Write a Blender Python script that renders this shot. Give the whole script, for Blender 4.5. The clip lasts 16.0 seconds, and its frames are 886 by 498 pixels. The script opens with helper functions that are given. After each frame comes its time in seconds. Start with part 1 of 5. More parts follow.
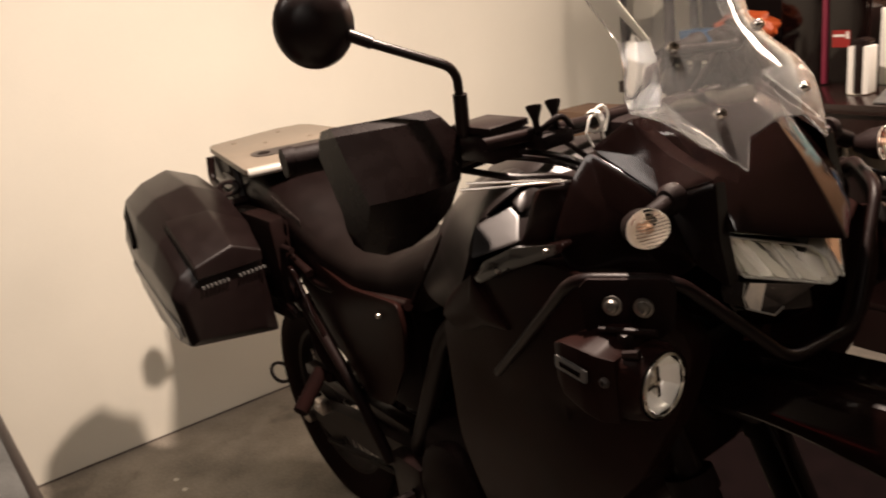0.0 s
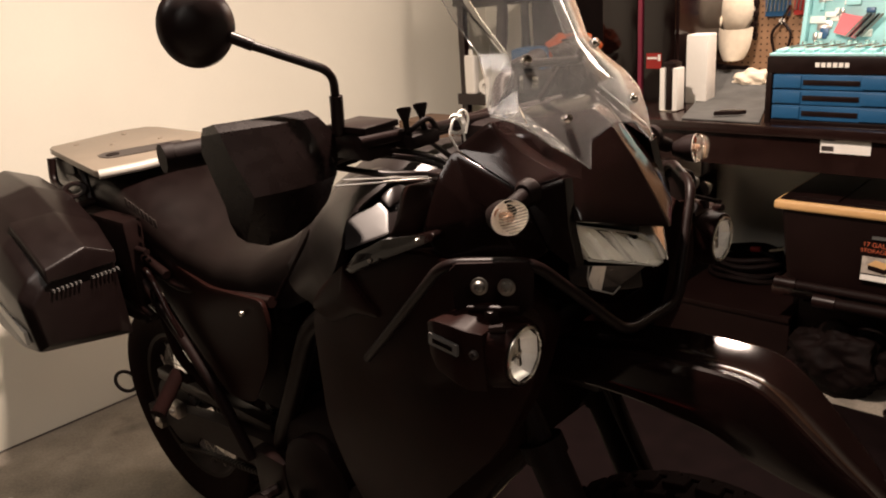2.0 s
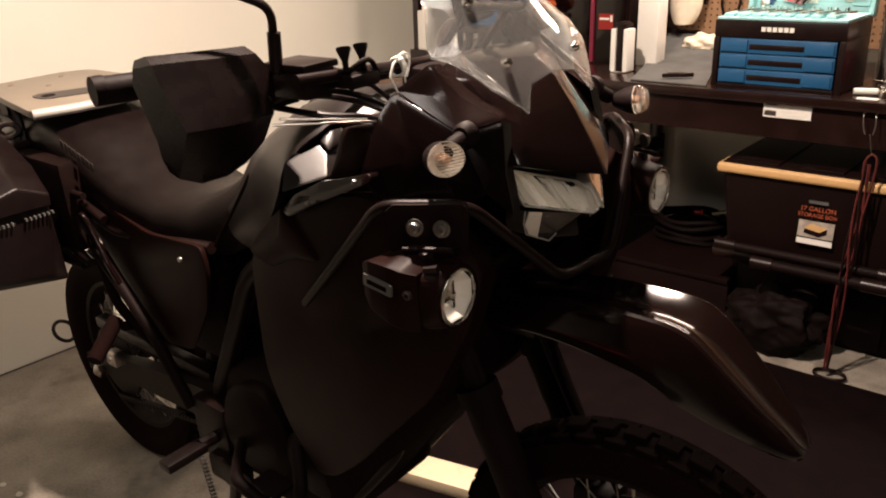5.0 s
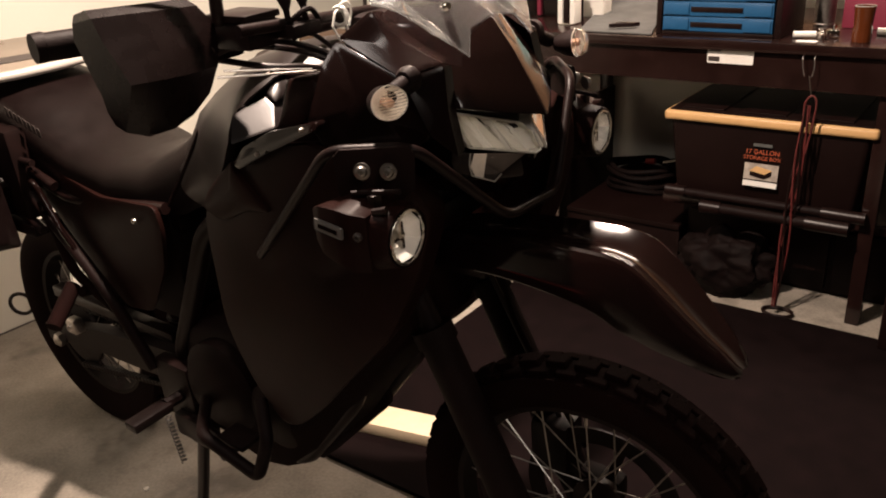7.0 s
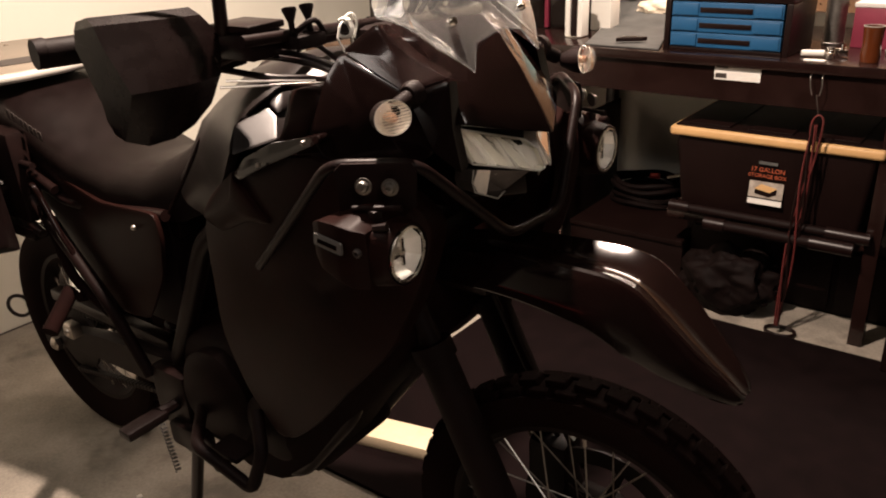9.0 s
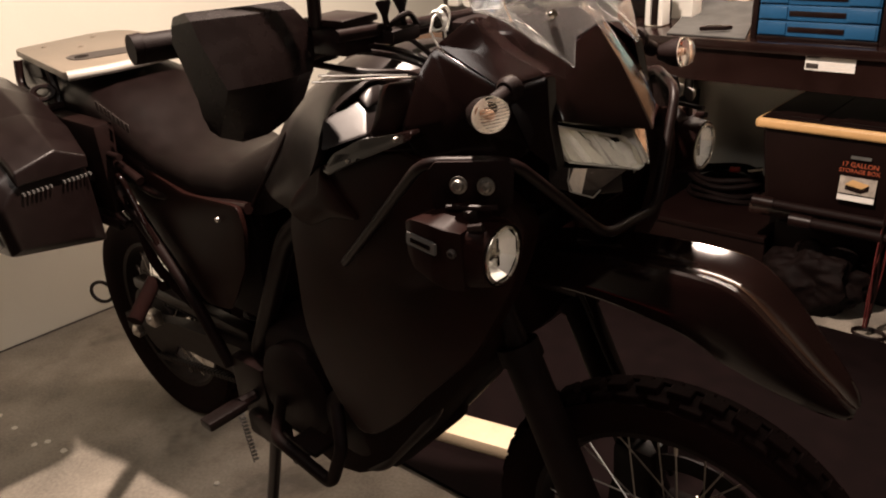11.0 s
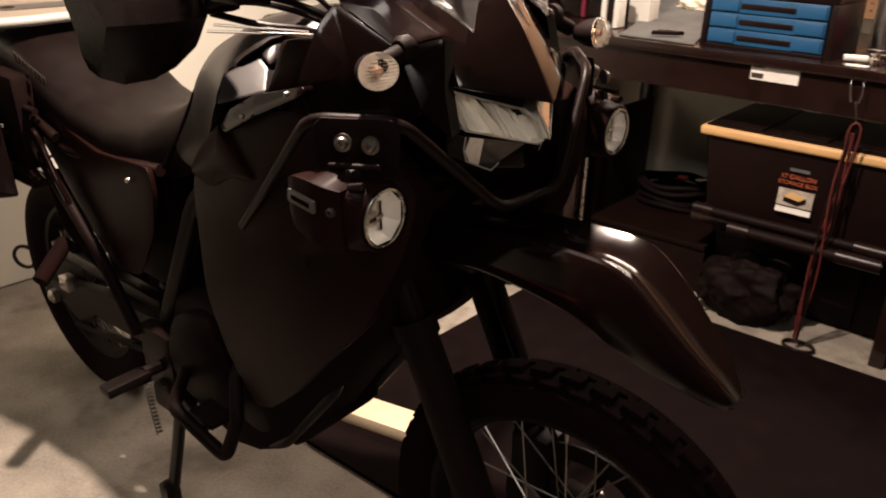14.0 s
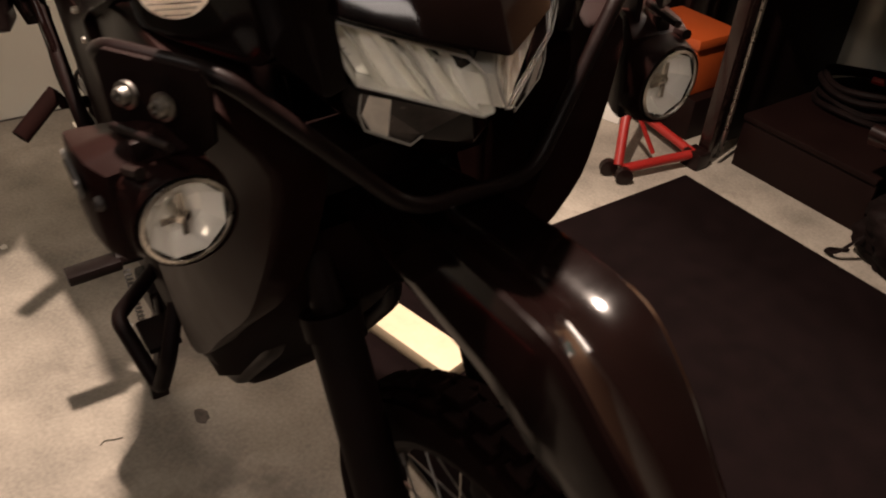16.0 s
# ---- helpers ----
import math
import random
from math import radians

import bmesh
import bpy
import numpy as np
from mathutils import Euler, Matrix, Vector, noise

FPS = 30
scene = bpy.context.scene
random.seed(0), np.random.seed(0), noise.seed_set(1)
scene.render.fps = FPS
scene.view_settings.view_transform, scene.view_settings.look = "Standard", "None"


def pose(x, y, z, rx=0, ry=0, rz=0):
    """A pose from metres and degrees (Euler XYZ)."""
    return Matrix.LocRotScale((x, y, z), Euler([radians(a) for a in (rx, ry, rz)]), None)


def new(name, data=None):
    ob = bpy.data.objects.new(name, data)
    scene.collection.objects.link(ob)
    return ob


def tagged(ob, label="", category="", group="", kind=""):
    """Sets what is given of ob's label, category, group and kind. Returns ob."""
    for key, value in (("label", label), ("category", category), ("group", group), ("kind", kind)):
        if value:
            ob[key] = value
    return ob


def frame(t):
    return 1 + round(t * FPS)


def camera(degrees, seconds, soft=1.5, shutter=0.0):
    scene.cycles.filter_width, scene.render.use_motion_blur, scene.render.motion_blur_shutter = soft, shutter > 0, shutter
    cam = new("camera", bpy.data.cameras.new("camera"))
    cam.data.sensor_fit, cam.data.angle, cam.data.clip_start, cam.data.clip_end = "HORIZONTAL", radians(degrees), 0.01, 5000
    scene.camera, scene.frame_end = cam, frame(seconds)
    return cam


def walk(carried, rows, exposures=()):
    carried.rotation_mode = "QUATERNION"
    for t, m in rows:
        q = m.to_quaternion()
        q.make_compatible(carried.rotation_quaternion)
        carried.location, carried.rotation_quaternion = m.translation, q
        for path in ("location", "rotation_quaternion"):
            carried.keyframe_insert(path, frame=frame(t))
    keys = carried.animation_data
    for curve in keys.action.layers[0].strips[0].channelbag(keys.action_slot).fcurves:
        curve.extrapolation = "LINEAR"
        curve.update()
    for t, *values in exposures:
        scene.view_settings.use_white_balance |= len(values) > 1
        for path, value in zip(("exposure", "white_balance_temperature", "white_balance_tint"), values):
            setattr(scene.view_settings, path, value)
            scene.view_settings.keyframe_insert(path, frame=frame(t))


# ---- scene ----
cam = camera(57.1, 16.0, 1.9, 0.5)
# seconds, eye, turn
PATH = [
    (0, 1.9446, -0.7901, 1.4031, 72.43, 6.58, 58.38),
    (0.5, 1.9439, -0.8256, 1.4118, 71.43, 5.92, 52.82),
    (1, 1.9739, -0.8527, 1.4145, 71.67, 5.34, 49.07),
    (1.5, 1.9890, -0.8709, 1.4122, 71.89, 5.40, 47.48),
    (2, 1.9887, -0.8909, 1.4079, 72.24, 3.64, 47.03),
    (2.5, 1.9833, -0.8814, 1.4056, 72.67, 3.01, 46.16),
    (3, 1.9776, -0.8617, 1.4091, 73.22, 4.37, 45.61),
    (3.5, 1.9651, -0.8505, 1.4090, 73.25, 5.14, 45.85),
    (4, 1.9632, -0.8666, 1.3946, 71.60, 3.84, 46.36),
    (4.5, 1.9848, -0.8755, 1.3850, 70.43, 1.95, 45.39),
    (7, 2.0532, -0.8998, 1.3607, 67.02, 2.79, 41.03),
    (7.5, 2.0540, -0.8976, 1.3555, 66.80, 1.71, 41.09),
    (8, 2.0500, -0.8924, 1.3567, 66.88, 1.38, 41.05),
    (8.5, 2.0493, -0.8838, 1.3636, 67.26, 1.37, 41.13),
    (11, 1.9865, -0.8901, 1.3729, 66.85, 2.45, 45.92),
    (11.5, 1.9885, -0.9006, 1.3493, 63.79, 2.42, 45.62),
    (12, 2.0114, -0.8963, 1.3302, 61.49, 2.24, 43.65),
    (12.5, 2.0315, -0.9021, 1.3278, 61.26, 1.25, 42.48),
    (13, 2.0442, -0.9195, 1.3370, 62.05, 0.21, 42.01),
    (13.5, 2.0683, -0.9078, 1.3209, 63.14, 0.13, 42.33),
    (14, 2.0570, -0.8034, 1.3132, 67.11, -1.66, 45.45),
    (14.5, 2.0424, -0.6456, 1.3382, 59.02, -2.43, 54.09),
    (15, 2.0374, -0.5438, 1.3372, 55.46, -0.96, 58.95),
    (15.5, 1.9767, -0.4210, 1.3327, 54.86, -1.92, 59.19),
    (16, 1.8975, -0.2925, 1.3274, 53.91, -3.43, 60.86),
]
walk(cam, [(t, pose(x, y, z, rx, ry, rz)) for t, x, y, z, rx, ry, rz in PATH],
     [(0.0, 0.31), (4.5, 0.40), (7.0, 0.58), (8.5, 0.58), (11.0, 0.45), (12.0, 0.50), (13.5, 0.59), (14.2, 0.59), (16.0, 0.47)])

# ---- world and light ----
ROOM = pose(0, 0, 0, 0, 0, 5.5)
BIKE = pose(-0.06, 0.005, 0, 3.0, 0, 4.7)

world = bpy.data.worlds.new("world")
scene.world = world
world.use_nodes = True
world.node_tree.nodes["Background"].inputs[0].default_value = (0.9, 0.75, 0.6, 1)
world.node_tree.nodes["Background"].inputs[1].default_value = 0.02


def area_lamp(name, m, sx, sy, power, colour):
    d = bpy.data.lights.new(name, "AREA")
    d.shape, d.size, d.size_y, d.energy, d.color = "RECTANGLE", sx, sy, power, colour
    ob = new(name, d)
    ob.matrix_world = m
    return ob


WARM = (1.0, 0.79, 0.655)
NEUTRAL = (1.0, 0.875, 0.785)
area_lamp("overhead_light", ROOM @ pose(0.86, -0.03, 2.46), 0.07, 0.07, 84, WARM)
area_lamp("overhead_light", ROOM @ pose(0.70, -1.25, 2.46), 0.4, 0.4, 6, NEUTRAL)
# added fill, no known fixture: brightens the bike's front and lamp bowls
area_lamp("overhead_light", ROOM @ pose(3.1, -1.35, 2.46), 0.8, 0.8, 12, NEUTRAL)
area_lamp("bench_lamp", ROOM @ pose(0.95, 2.05, 2.15), 1.1, 0.32, 32, WARM)
scene.view_settings.exposure = 0.33


# ---- materials ----
def material(name, colour, rough=0.5, metal=0.0, vary=0.15, scale=8.0, fine=120.0, bump=0.0, spec=0.5, coat=0.0, stain=None):
    m = bpy.data.materials.new(name)
    m.use_nodes = True
    n, l = m.node_tree.nodes, m.node_tree.links
    b = n["Principled BSDF"]
    b.inputs["Metallic"].default_value = metal
    b.inputs["Specular IOR Level"].default_value = spec
    b.inputs["Coat Weight"].default_value = coat
    b.inputs["Coat Roughness"].default_value = 0.08
    co = n.new("ShaderNodeTexCoord")
    big = n.new("ShaderNodeTexNoise")
    big.inputs["Scale"].default_value, big.inputs["Detail"].default_value = scale, 5
    small = n.new("ShaderNodeTexNoise")
    small.inputs["Scale"].default_value, small.inputs["Detail"].default_value = fine, 3
    for t in (big, small):
        l.new(co.outputs["Object"], t.inputs["Vector"])
    mix = n.new("ShaderNodeMath")
    mix.operation = "MULTIPLY_ADD"
    l.new(small.outputs["Fac"], mix.inputs[0])
    mix.inputs[1].default_value = 0.4
    l.new(big.outputs["Fac"], mix.inputs[2])
    ramp = n.new("ShaderNodeValToRGB")
    lo = [max(0.0, c * (1 - vary)) for c in colour]
    hi = [min(1.0, c * (1 + vary)) for c in colour]
    ramp.color_ramp.elements[0].position, ramp.color_ramp.elements[1].position = 0.45, 0.95
    ramp.color_ramp.elements[0].color, ramp.color_ramp.elements[1].color = (*lo, 1), (*hi, 1)
    l.new(mix.outputs[0], ramp.inputs[0])
    out = ramp.outputs[0]
    if stain:
        tint, size, cover = stain
        st = n.new("ShaderNodeTexNoise")
        st.inputs["Scale"].default_value, st.inputs["Detail"].default_value, st.inputs["Roughness"].default_value = size, 6, 0.65
        l.new(co.outputs["Object"], st.inputs["Vector"])
        sr = n.new("ShaderNodeMapRange")
        sr.inputs[1].default_value, sr.inputs[2].default_value = 0.5 + (1 - cover) * 0.15, 0.62 + (1 - cover) * 0.15
        l.new(st.outputs["Fac"], sr.inputs[0])
        mx = n.new("ShaderNodeMix")
        mx.data_type = "RGBA"
        l.new(sr.outputs[0], mx.inputs[0])
        l.new(out, mx.inputs[6])
        mx.inputs[7].default_value = (*tint, 1)
        out = mx.outputs[2]
    l.new(out, b.inputs["Base Color"])
    rr = n.new("ShaderNodeMapRange")
    rr.inputs[1].default_value, rr.inputs[2].default_value = 0.3, 0.75
    rr.inputs[3].default_value, rr.inputs[4].default_value = max(0.02, rough - 0.025), min(1.0, rough + 0.035)
    l.new(big.outputs["Fac"], rr.inputs[0])
    l.new(rr.outputs[0], b.inputs["Roughness"])
    if bump:
        bp = n.new("ShaderNodeBump")
        bp.inputs["Strength"].default_value, bp.inputs["Distance"].default_value = bump, 0.002
        l.new(small.outputs["Fac"], bp.inputs["Height"])
        l.new(bp.outputs[0], b.inputs["Normal"])
    return m


def glass(name, colour, rough=0.02, ior=1.45, clear=1.0):
    m = bpy.data.materials.new(name)
    m.use_nodes = True
    b = m.node_tree.nodes["Principled BSDF"]
    b.inputs["Base Color"].default_value = (*colour, 1)
    b.inputs["Transmission Weight"].default_value = clear
    b.inputs["Roughness"].default_value = rough
    b.inputs["IOR"].default_value = ior
    return m


def plain(name, colour, rough=0.5, metal=0.0, glow=0.0):
    m = bpy.data.materials.new(name)
    m.use_nodes = True
    b = m.node_tree.nodes["Principled BSDF"]
    b.inputs["Base Color"].default_value = (*colour, 1)
    b.inputs["Roughness"].default_value = rough
    b.inputs["Metallic"].default_value = metal
    if glow:
        b.inputs["Emission Color"].default_value = (*colour, 1)
        b.inputs["Emission Strength"].default_value = glow
    return m


M = dict(
    wall=material("wall_paint", (0.79, 0.765, 0.665), 0.65, vary=0.03, scale=3, fine=180, bump=0.12),
    # ceiling is out of view, toned down so glossy panels reflect less
    ceiling=material("unseen_ceiling_dark", (0.2600, 0.2400, 0.2150), 0.8, vary=0.1, bump=0.1),
    concrete=material("concrete", (0.2640, 0.2340, 0.1940), 0.78, vary=0.42, scale=5, fine=110, bump=0.5, stain=((0.15, 0.130, 0.108), 3.4, 0.6)),
    rubber_mat=material("rubber_mat", (0.0052, 0.0026, 0.0027), 0.85, vary=0.3, scale=14, fine=260, bump=0.5, spec=0.05),
    gloss=material("gloss_black_plastic", (0.0050, 0.0021, 0.0019), 0.12, vary=0.2, scale=20, fine=300, spec=0.45),
    paint=material("ebony_paint", (0.0052, 0.0024, 0.0022), 0.16, vary=0.2, scale=10, fine=300, spec=0.2),
    shroud=material("shroud_plastic", (0.0110, 0.0040, 0.0033), 0.42, vary=0.25, scale=24, fine=420, bump=0.05, spec=0.06),
    guard=material("guard_plastic", (0.0060, 0.0033, 0.0031), 0.27, vary=0.25, scale=30, fine=420, bump=0.05, spec=0.22),
    satin=material("satin_black_plastic", (0.0085, 0.0036, 0.0032), 0.34, vary=0.25, scale=30, fine=420, bump=0.05, spec=0.27),
    matte=material("matte_black_plastic", (0.0065, 0.0027, 0.0024), 0.6, vary=0.3, scale=26, fine=420, bump=0.2, spec=0.1),
    vinyl=material("seat_vinyl", (0.0052, 0.0025, 0.0023), 0.4, vary=0.25, scale=24, fine=500, bump=0.25, spec=0.22),
    tyre=material("tyre_rubber", (0.0070, 0.0024, 0.0020), 0.85, vary=0.3, scale=20, fine=200, bump=0.4, spec=0.05),
    steel=material("bare_steel", (0.5, 0.46, 0.42), 0.3, metal=1.0, vary=0.15, scale=30),
    chrome=material("chrome", (0.75, 0.72, 0.68), 0.09, metal=1.0, vary=0.05, scale=30),
    spoke=material("spoke_steel", (0.3300, 0.3100, 0.2850), 0.38, metal=1.0, vary=0.2, scale=30),
    dark_metal=material("black_coated_metal", (0.0065, 0.0027, 0.0024), 0.42, vary=0.3, scale=30, fine=300, bump=0.1, spec=0.14),
    engine=material("engine_black", (0.0068, 0.0027, 0.0023), 0.6, metal=0.0, vary=0.4, scale=18, spec=0.09),
    rack=material("rack_tan", (0.21, 0.175, 0.135), 0.5, vary=0.1, scale=16, fine=300, bump=0.1),
    pannier=material("pannier_plastic", (0.0075, 0.0041, 0.0039), 0.32, vary=0.2, scale=30, fine=500, bump=0.12, spec=0.38),
    lumber=material("pine_lumber", (0.68, 0.55, 0.38), 0.6, vary=0.12, scale=12, fine=90, bump=0.1),
    tote_lid=material("tote_lid_yellow", (0.5800, 0.3550, 0.1550), 0.5, vary=0.06, scale=20),
    tote=material("tote_black", (0.0072, 0.0029, 0.0025), 0.5, vary=0.2, spec=0.12),
    blue=material("tool_chest_blue", (0.0110, 0.0780, 0.1850), 0.4, vary=0.1, scale=12),
    cyan=material("case_lining_cyan", (0.34, 0.64, 0.66), 0.5, vary=0.12, scale=10),
    white=material("white_plastic", (0.8, 0.78, 0.72), 0.4, vary=0.04),
    paper=material("paper_label", (0.72, 0.7, 0.66), 0.7, vary=0.05),
    peg=material("pegboard_brown", (0.30, 0.17, 0.09), 0.6, vary=0.15, scale=20, fine=200),
    red=material("red_paint", (0.27, 0.013, 0.010), 0.45, vary=0.1),
    maroon=material("maroon_card", (0.2, 0.02, 0.045), 0.5, vary=0.1),
    # orange set darker to carry the bench's shade on the bin
    orange=material("orange_plastic", (0.3600, 0.0620, 0.0120), 0.45, vary=0.1),
    grey=material("grey_foam_mat", (0.062, 0.063, 0.060), 0.8, vary=0.4, scale=12, fine=200, bump=0.3),
    bench=material("bench_black", (0.0125, 0.0053, 0.0045), 0.2, vary=0.25, scale=14, bump=0.1, spec=0.5),
    cloth=material("cream_cap_cloth", (0.62, 0.54, 0.42), 0.85, vary=0.1, scale=40, fine=300, bump=0.3),
    cord=material("red_cord", (0.085, 0.010, 0.009), 0.6, vary=0.4),
    bag=material("black_nylon", (0.0045, 0.0020, 0.0018), 0.7, vary=0.4, scale=30, fine=200, bump=0.5, spec=0.1),
    amber=material("amber_bulb", (0.5, 0.30, 0.2), 0.3),
    reflector=material("lamp_reflector", (0.95, 0.92, 0.84), 0.16, metal=0.38, vary=0.04, scale=40),
    fog_bowl=material("polished_bowl", (0.9500, 0.9200, 0.8600), 0.09, metal=0.4, vary=0.03, scale=40),
    lens=glass("clear_lens", (1, 0.99, 0.97), 0.02, 1.2),
    # slight diffuse veil paints in the room's reflection as well as dust
    screen=glass("hazed_windscreen", (0.74, 0.745, 0.735), 0.03, 1.3, 0.965),
    lens_rim=material("pale_lens_edge", (0.42, 0.40, 0.36), 0.3, vary=0.05),
    smoke=material("smoked_reflector", (0.06, 0.05, 0.046), 0.25, metal=0.4, vary=0.2, scale=60),
    rim_metal=material("bright_aluminium", (0.72, 0.68, 0.62), 0.28, metal=1.0, vary=0.08, scale=40),
    seat_print=material("worn_seat_print", (0.035, 0.026, 0.023), 0.5, vary=0.4, scale=60),
    sticker=material("sticker_photo", (0.34, 0.30, 0.26), 0.5, vary=0.35, scale=40),
    drink=material("brown_drink", (0.0850, 0.0220, 0.0070), 0.08, vary=0.1),
    plate_grey=material("maker_plate_grey", (0.10, 0.095, 0.09), 0.4, vary=0.1),
    # unseen walls: dark tone set to hold down bounce light and reflections
    back_wall=material("unseen_wall_dark", (0.0585, 0.0450, 0.0351), 0.75, vary=0.15, scale=3, fine=120, bump=0.1),
    oil=material("oil_stain", (0.075, 0.06, 0.05), 0.5, vary=0.3, scale=60),
    chip=material("pale_fleck", (0.62, 0.58, 0.52), 0.7, vary=0.1, scale=60),
    signal_bowl=material("signal_bowl", (0.82, 0.75, 0.66), 0.3, metal=0.2, vary=0.1, scale=60),
    cover=material("tank_cover_satin", (0.0085, 0.0056, 0.0053), 0.36, vary=0.15, scale=20, fine=300, spec=0.4),
    letter=material("printed_orange", (0.36, 0.075, 0.028), 0.6, vary=0.05),
    mirror=material("mirror_glass", (0.8, 0.8, 0.8), 0.03, metal=1.0, vary=0.02),
    pink=material("pink_plastic", (0.6, 0.12, 0.14), 0.5),
    cardboard=material("cardboard", (0.13, 0.08, 0.05), 0.8, vary=0.1),
)


# ---- building helpers ----
def finish(name, bm, mat, parent=None, label="", smooth=40):
    me = bpy.data.meshes.new(name)
    bmesh.ops.recalc_face_normals(bm, faces=bm.faces)
    bm.to_mesh(me)
    bm.free()
    me.materials.append(mat)
    if smooth:
        for p in me.polygons:
            p.use_smooth = True
        me.set_sharp_from_angle(angle=radians(smooth))
    ob = new(name, me)
    if parent:
        ob.parent = parent
    if label:
        ob["label"] = label
    return ob


def part(name, bm, mat, parent, label="", smooth=40):
    return finish(name, bm, M[mat], parent, label, smooth)


def thing(name, label, category, m, group="", kind=""):
    ob = new(name)
    ob.matrix_world = m
    return tagged(ob, label, category, group, kind)


def join(*bms):
    out = bmesh.new()
    for b in bms:
        me = bpy.data.meshes.new("tmp")
        b.to_mesh(me)
        b.free()
        out.from_mesh(me)
        bpy.data.meshes.remove(me)
    return out


def moved(bm, m):
    bmesh.ops.transform(bm, matrix=m, verts=bm.verts)
    return bm


def box(x0, x1, y0, y1, z0, z1, bevel=0.0, seg=2):
    bm = bmesh.new()
    bmesh.ops.create_cube(bm, size=1.0)
    for v in bm.verts:
        v.co = ((x0 + x1) / 2 + v.co.x * (x1 - x0), (y0 + y1) / 2 + v.co.y * (y1 - y0), (z0 + z1) / 2 + v.co.z * (z1 - z0))
    if bevel:
        bmesh.ops.bevel(bm, geom=bm.edges[:], offset=bevel, segments=seg, profile=0.6, affect="EDGES")
    return bm


def loft(rings, cap=True, closed=True):
    bm = bmesh.new()
    rows = [[bm.verts.new(p) for p in r] for r in rings]
    n = len(rows[0])
    for a, b in zip(rows, rows[1:]):
        for i in range(n if closed else n - 1):
            j = (i + 1) % n
            bm.faces.new((a[i], a[j], b[j], b[i]))
    if cap and closed:
        bm.faces.new(rows[0][::-1])
        bm.faces.new(rows[-1])
    return bm


def catmull(points, steps=6):
    p = [Vector(q) for q in points]
    p = [2 * p[0] - p[1]] + p + [2 * p[-1] - p[-2]]
    out = []
    for i in range(1, len(p) - 2):
        for k in range(steps):
            t = k / steps
            a, b, c, d = p[i - 1], p[i], p[i + 1], p[i + 2]
            out.append(0.5 * ((2 * b) + (c - a) * t + (2 * a - 5 * b + 4 * c - d) * t * t + (3 * b - a - 3 * c + d) * t ** 3))
    out.append(p[-2])
    return out


def tube(points, r, seg=10, curve=0, flat=1.0, taper=None):
    pts = catmull(points, curve) if curve else [Vector(q) for q in points]
    rings, side = [], None
    for i, q in enumerate(pts):
        d = (pts[min(i + 1, len(pts) - 1)] - pts[max(i - 1, 0)]).normalized()
        if side is None:
            side = d.cross(Vector((0, 0, 1)) if abs(d.z) < 0.9 else Vector((0, 1, 0))).normalized()
        side = (side - d * side.dot(d)).normalized()
        up = side.cross(d)
        rr = r if taper is None else r + (taper - r) * i / max(1, len(pts) - 1)
        rings.append([q + rr * (math.cos(a) * side + flat * math.sin(a) * up) for a in (2 * math.pi * k / seg for k in range(seg))])
    return loft(rings)


def bent(points, r, radius=0.04, seg=10):
    """A tube with rounded bends at its corners."""
    p = [Vector(q) for q in points]
    out = [p[0]]
    for a, b, c in zip(p, p[1:], p[2:]):
        u, w = (a - b), (c - b)
        k = min(radius, 0.45 * u.length, 0.45 * w.length)
        s, e = b + u.normalized() * k, b + w.normalized() * k
        for i in range(7):
            t = i / 6
            out.append((1 - t) ** 2 * s + 2 * t * (1 - t) * b + t * t * e)
    out.append(p[-1])
    return tube(out, r, seg)


def lathe(profile, seg=24, m=None):
    """Profile of (radius, height) turned round z."""
    rings = [[Vector((r * math.cos(2 * math.pi * k / seg), r * math.sin(2 * math.pi * k / seg), h)) for k in range(seg)] for r, h in profile]
    bm = loft(rings)
    if m is not None:
        moved(bm, m)
    return bm


def ring(profile, seg=48, m=None):
    """A closed profile of (radius, height) turned round z."""
    n = len(profile)
    bm = bmesh.new()
    rows = [[bm.verts.new((r * math.cos(2 * math.pi * k / seg), r * math.sin(2 * math.pi * k / seg), h)) for r, h in profile] for k in range(seg)]
    for k in range(seg):
        a, b = rows[k], rows[(k + 1) % seg]
        for i in range(n):
            j = (i + 1) % n
            bm.faces.new((a[i], b[i], b[j], a[j]))
    if m is not None:
        moved(bm, m)
    return bm


def prism(poly, a, b, plane="xz", bevel=0.0, seg=2):
    """A flat outline pushed from a to b along the axis that its plane leaves out."""
    def at(p, h):
        return {"xz": (p[0], h, p[1]), "xy": (p[0], p[1], h), "yz": (h, p[0], p[1])}[plane]
    bm = loft([[at(p, a) for p in poly], [at(p, b) for p in poly]])
    if bevel:
        bmesh.ops.bevel(bm, geom=bm.edges[:], offset=bevel, segments=seg, profile=0.6, affect="EDGES")
    return bm


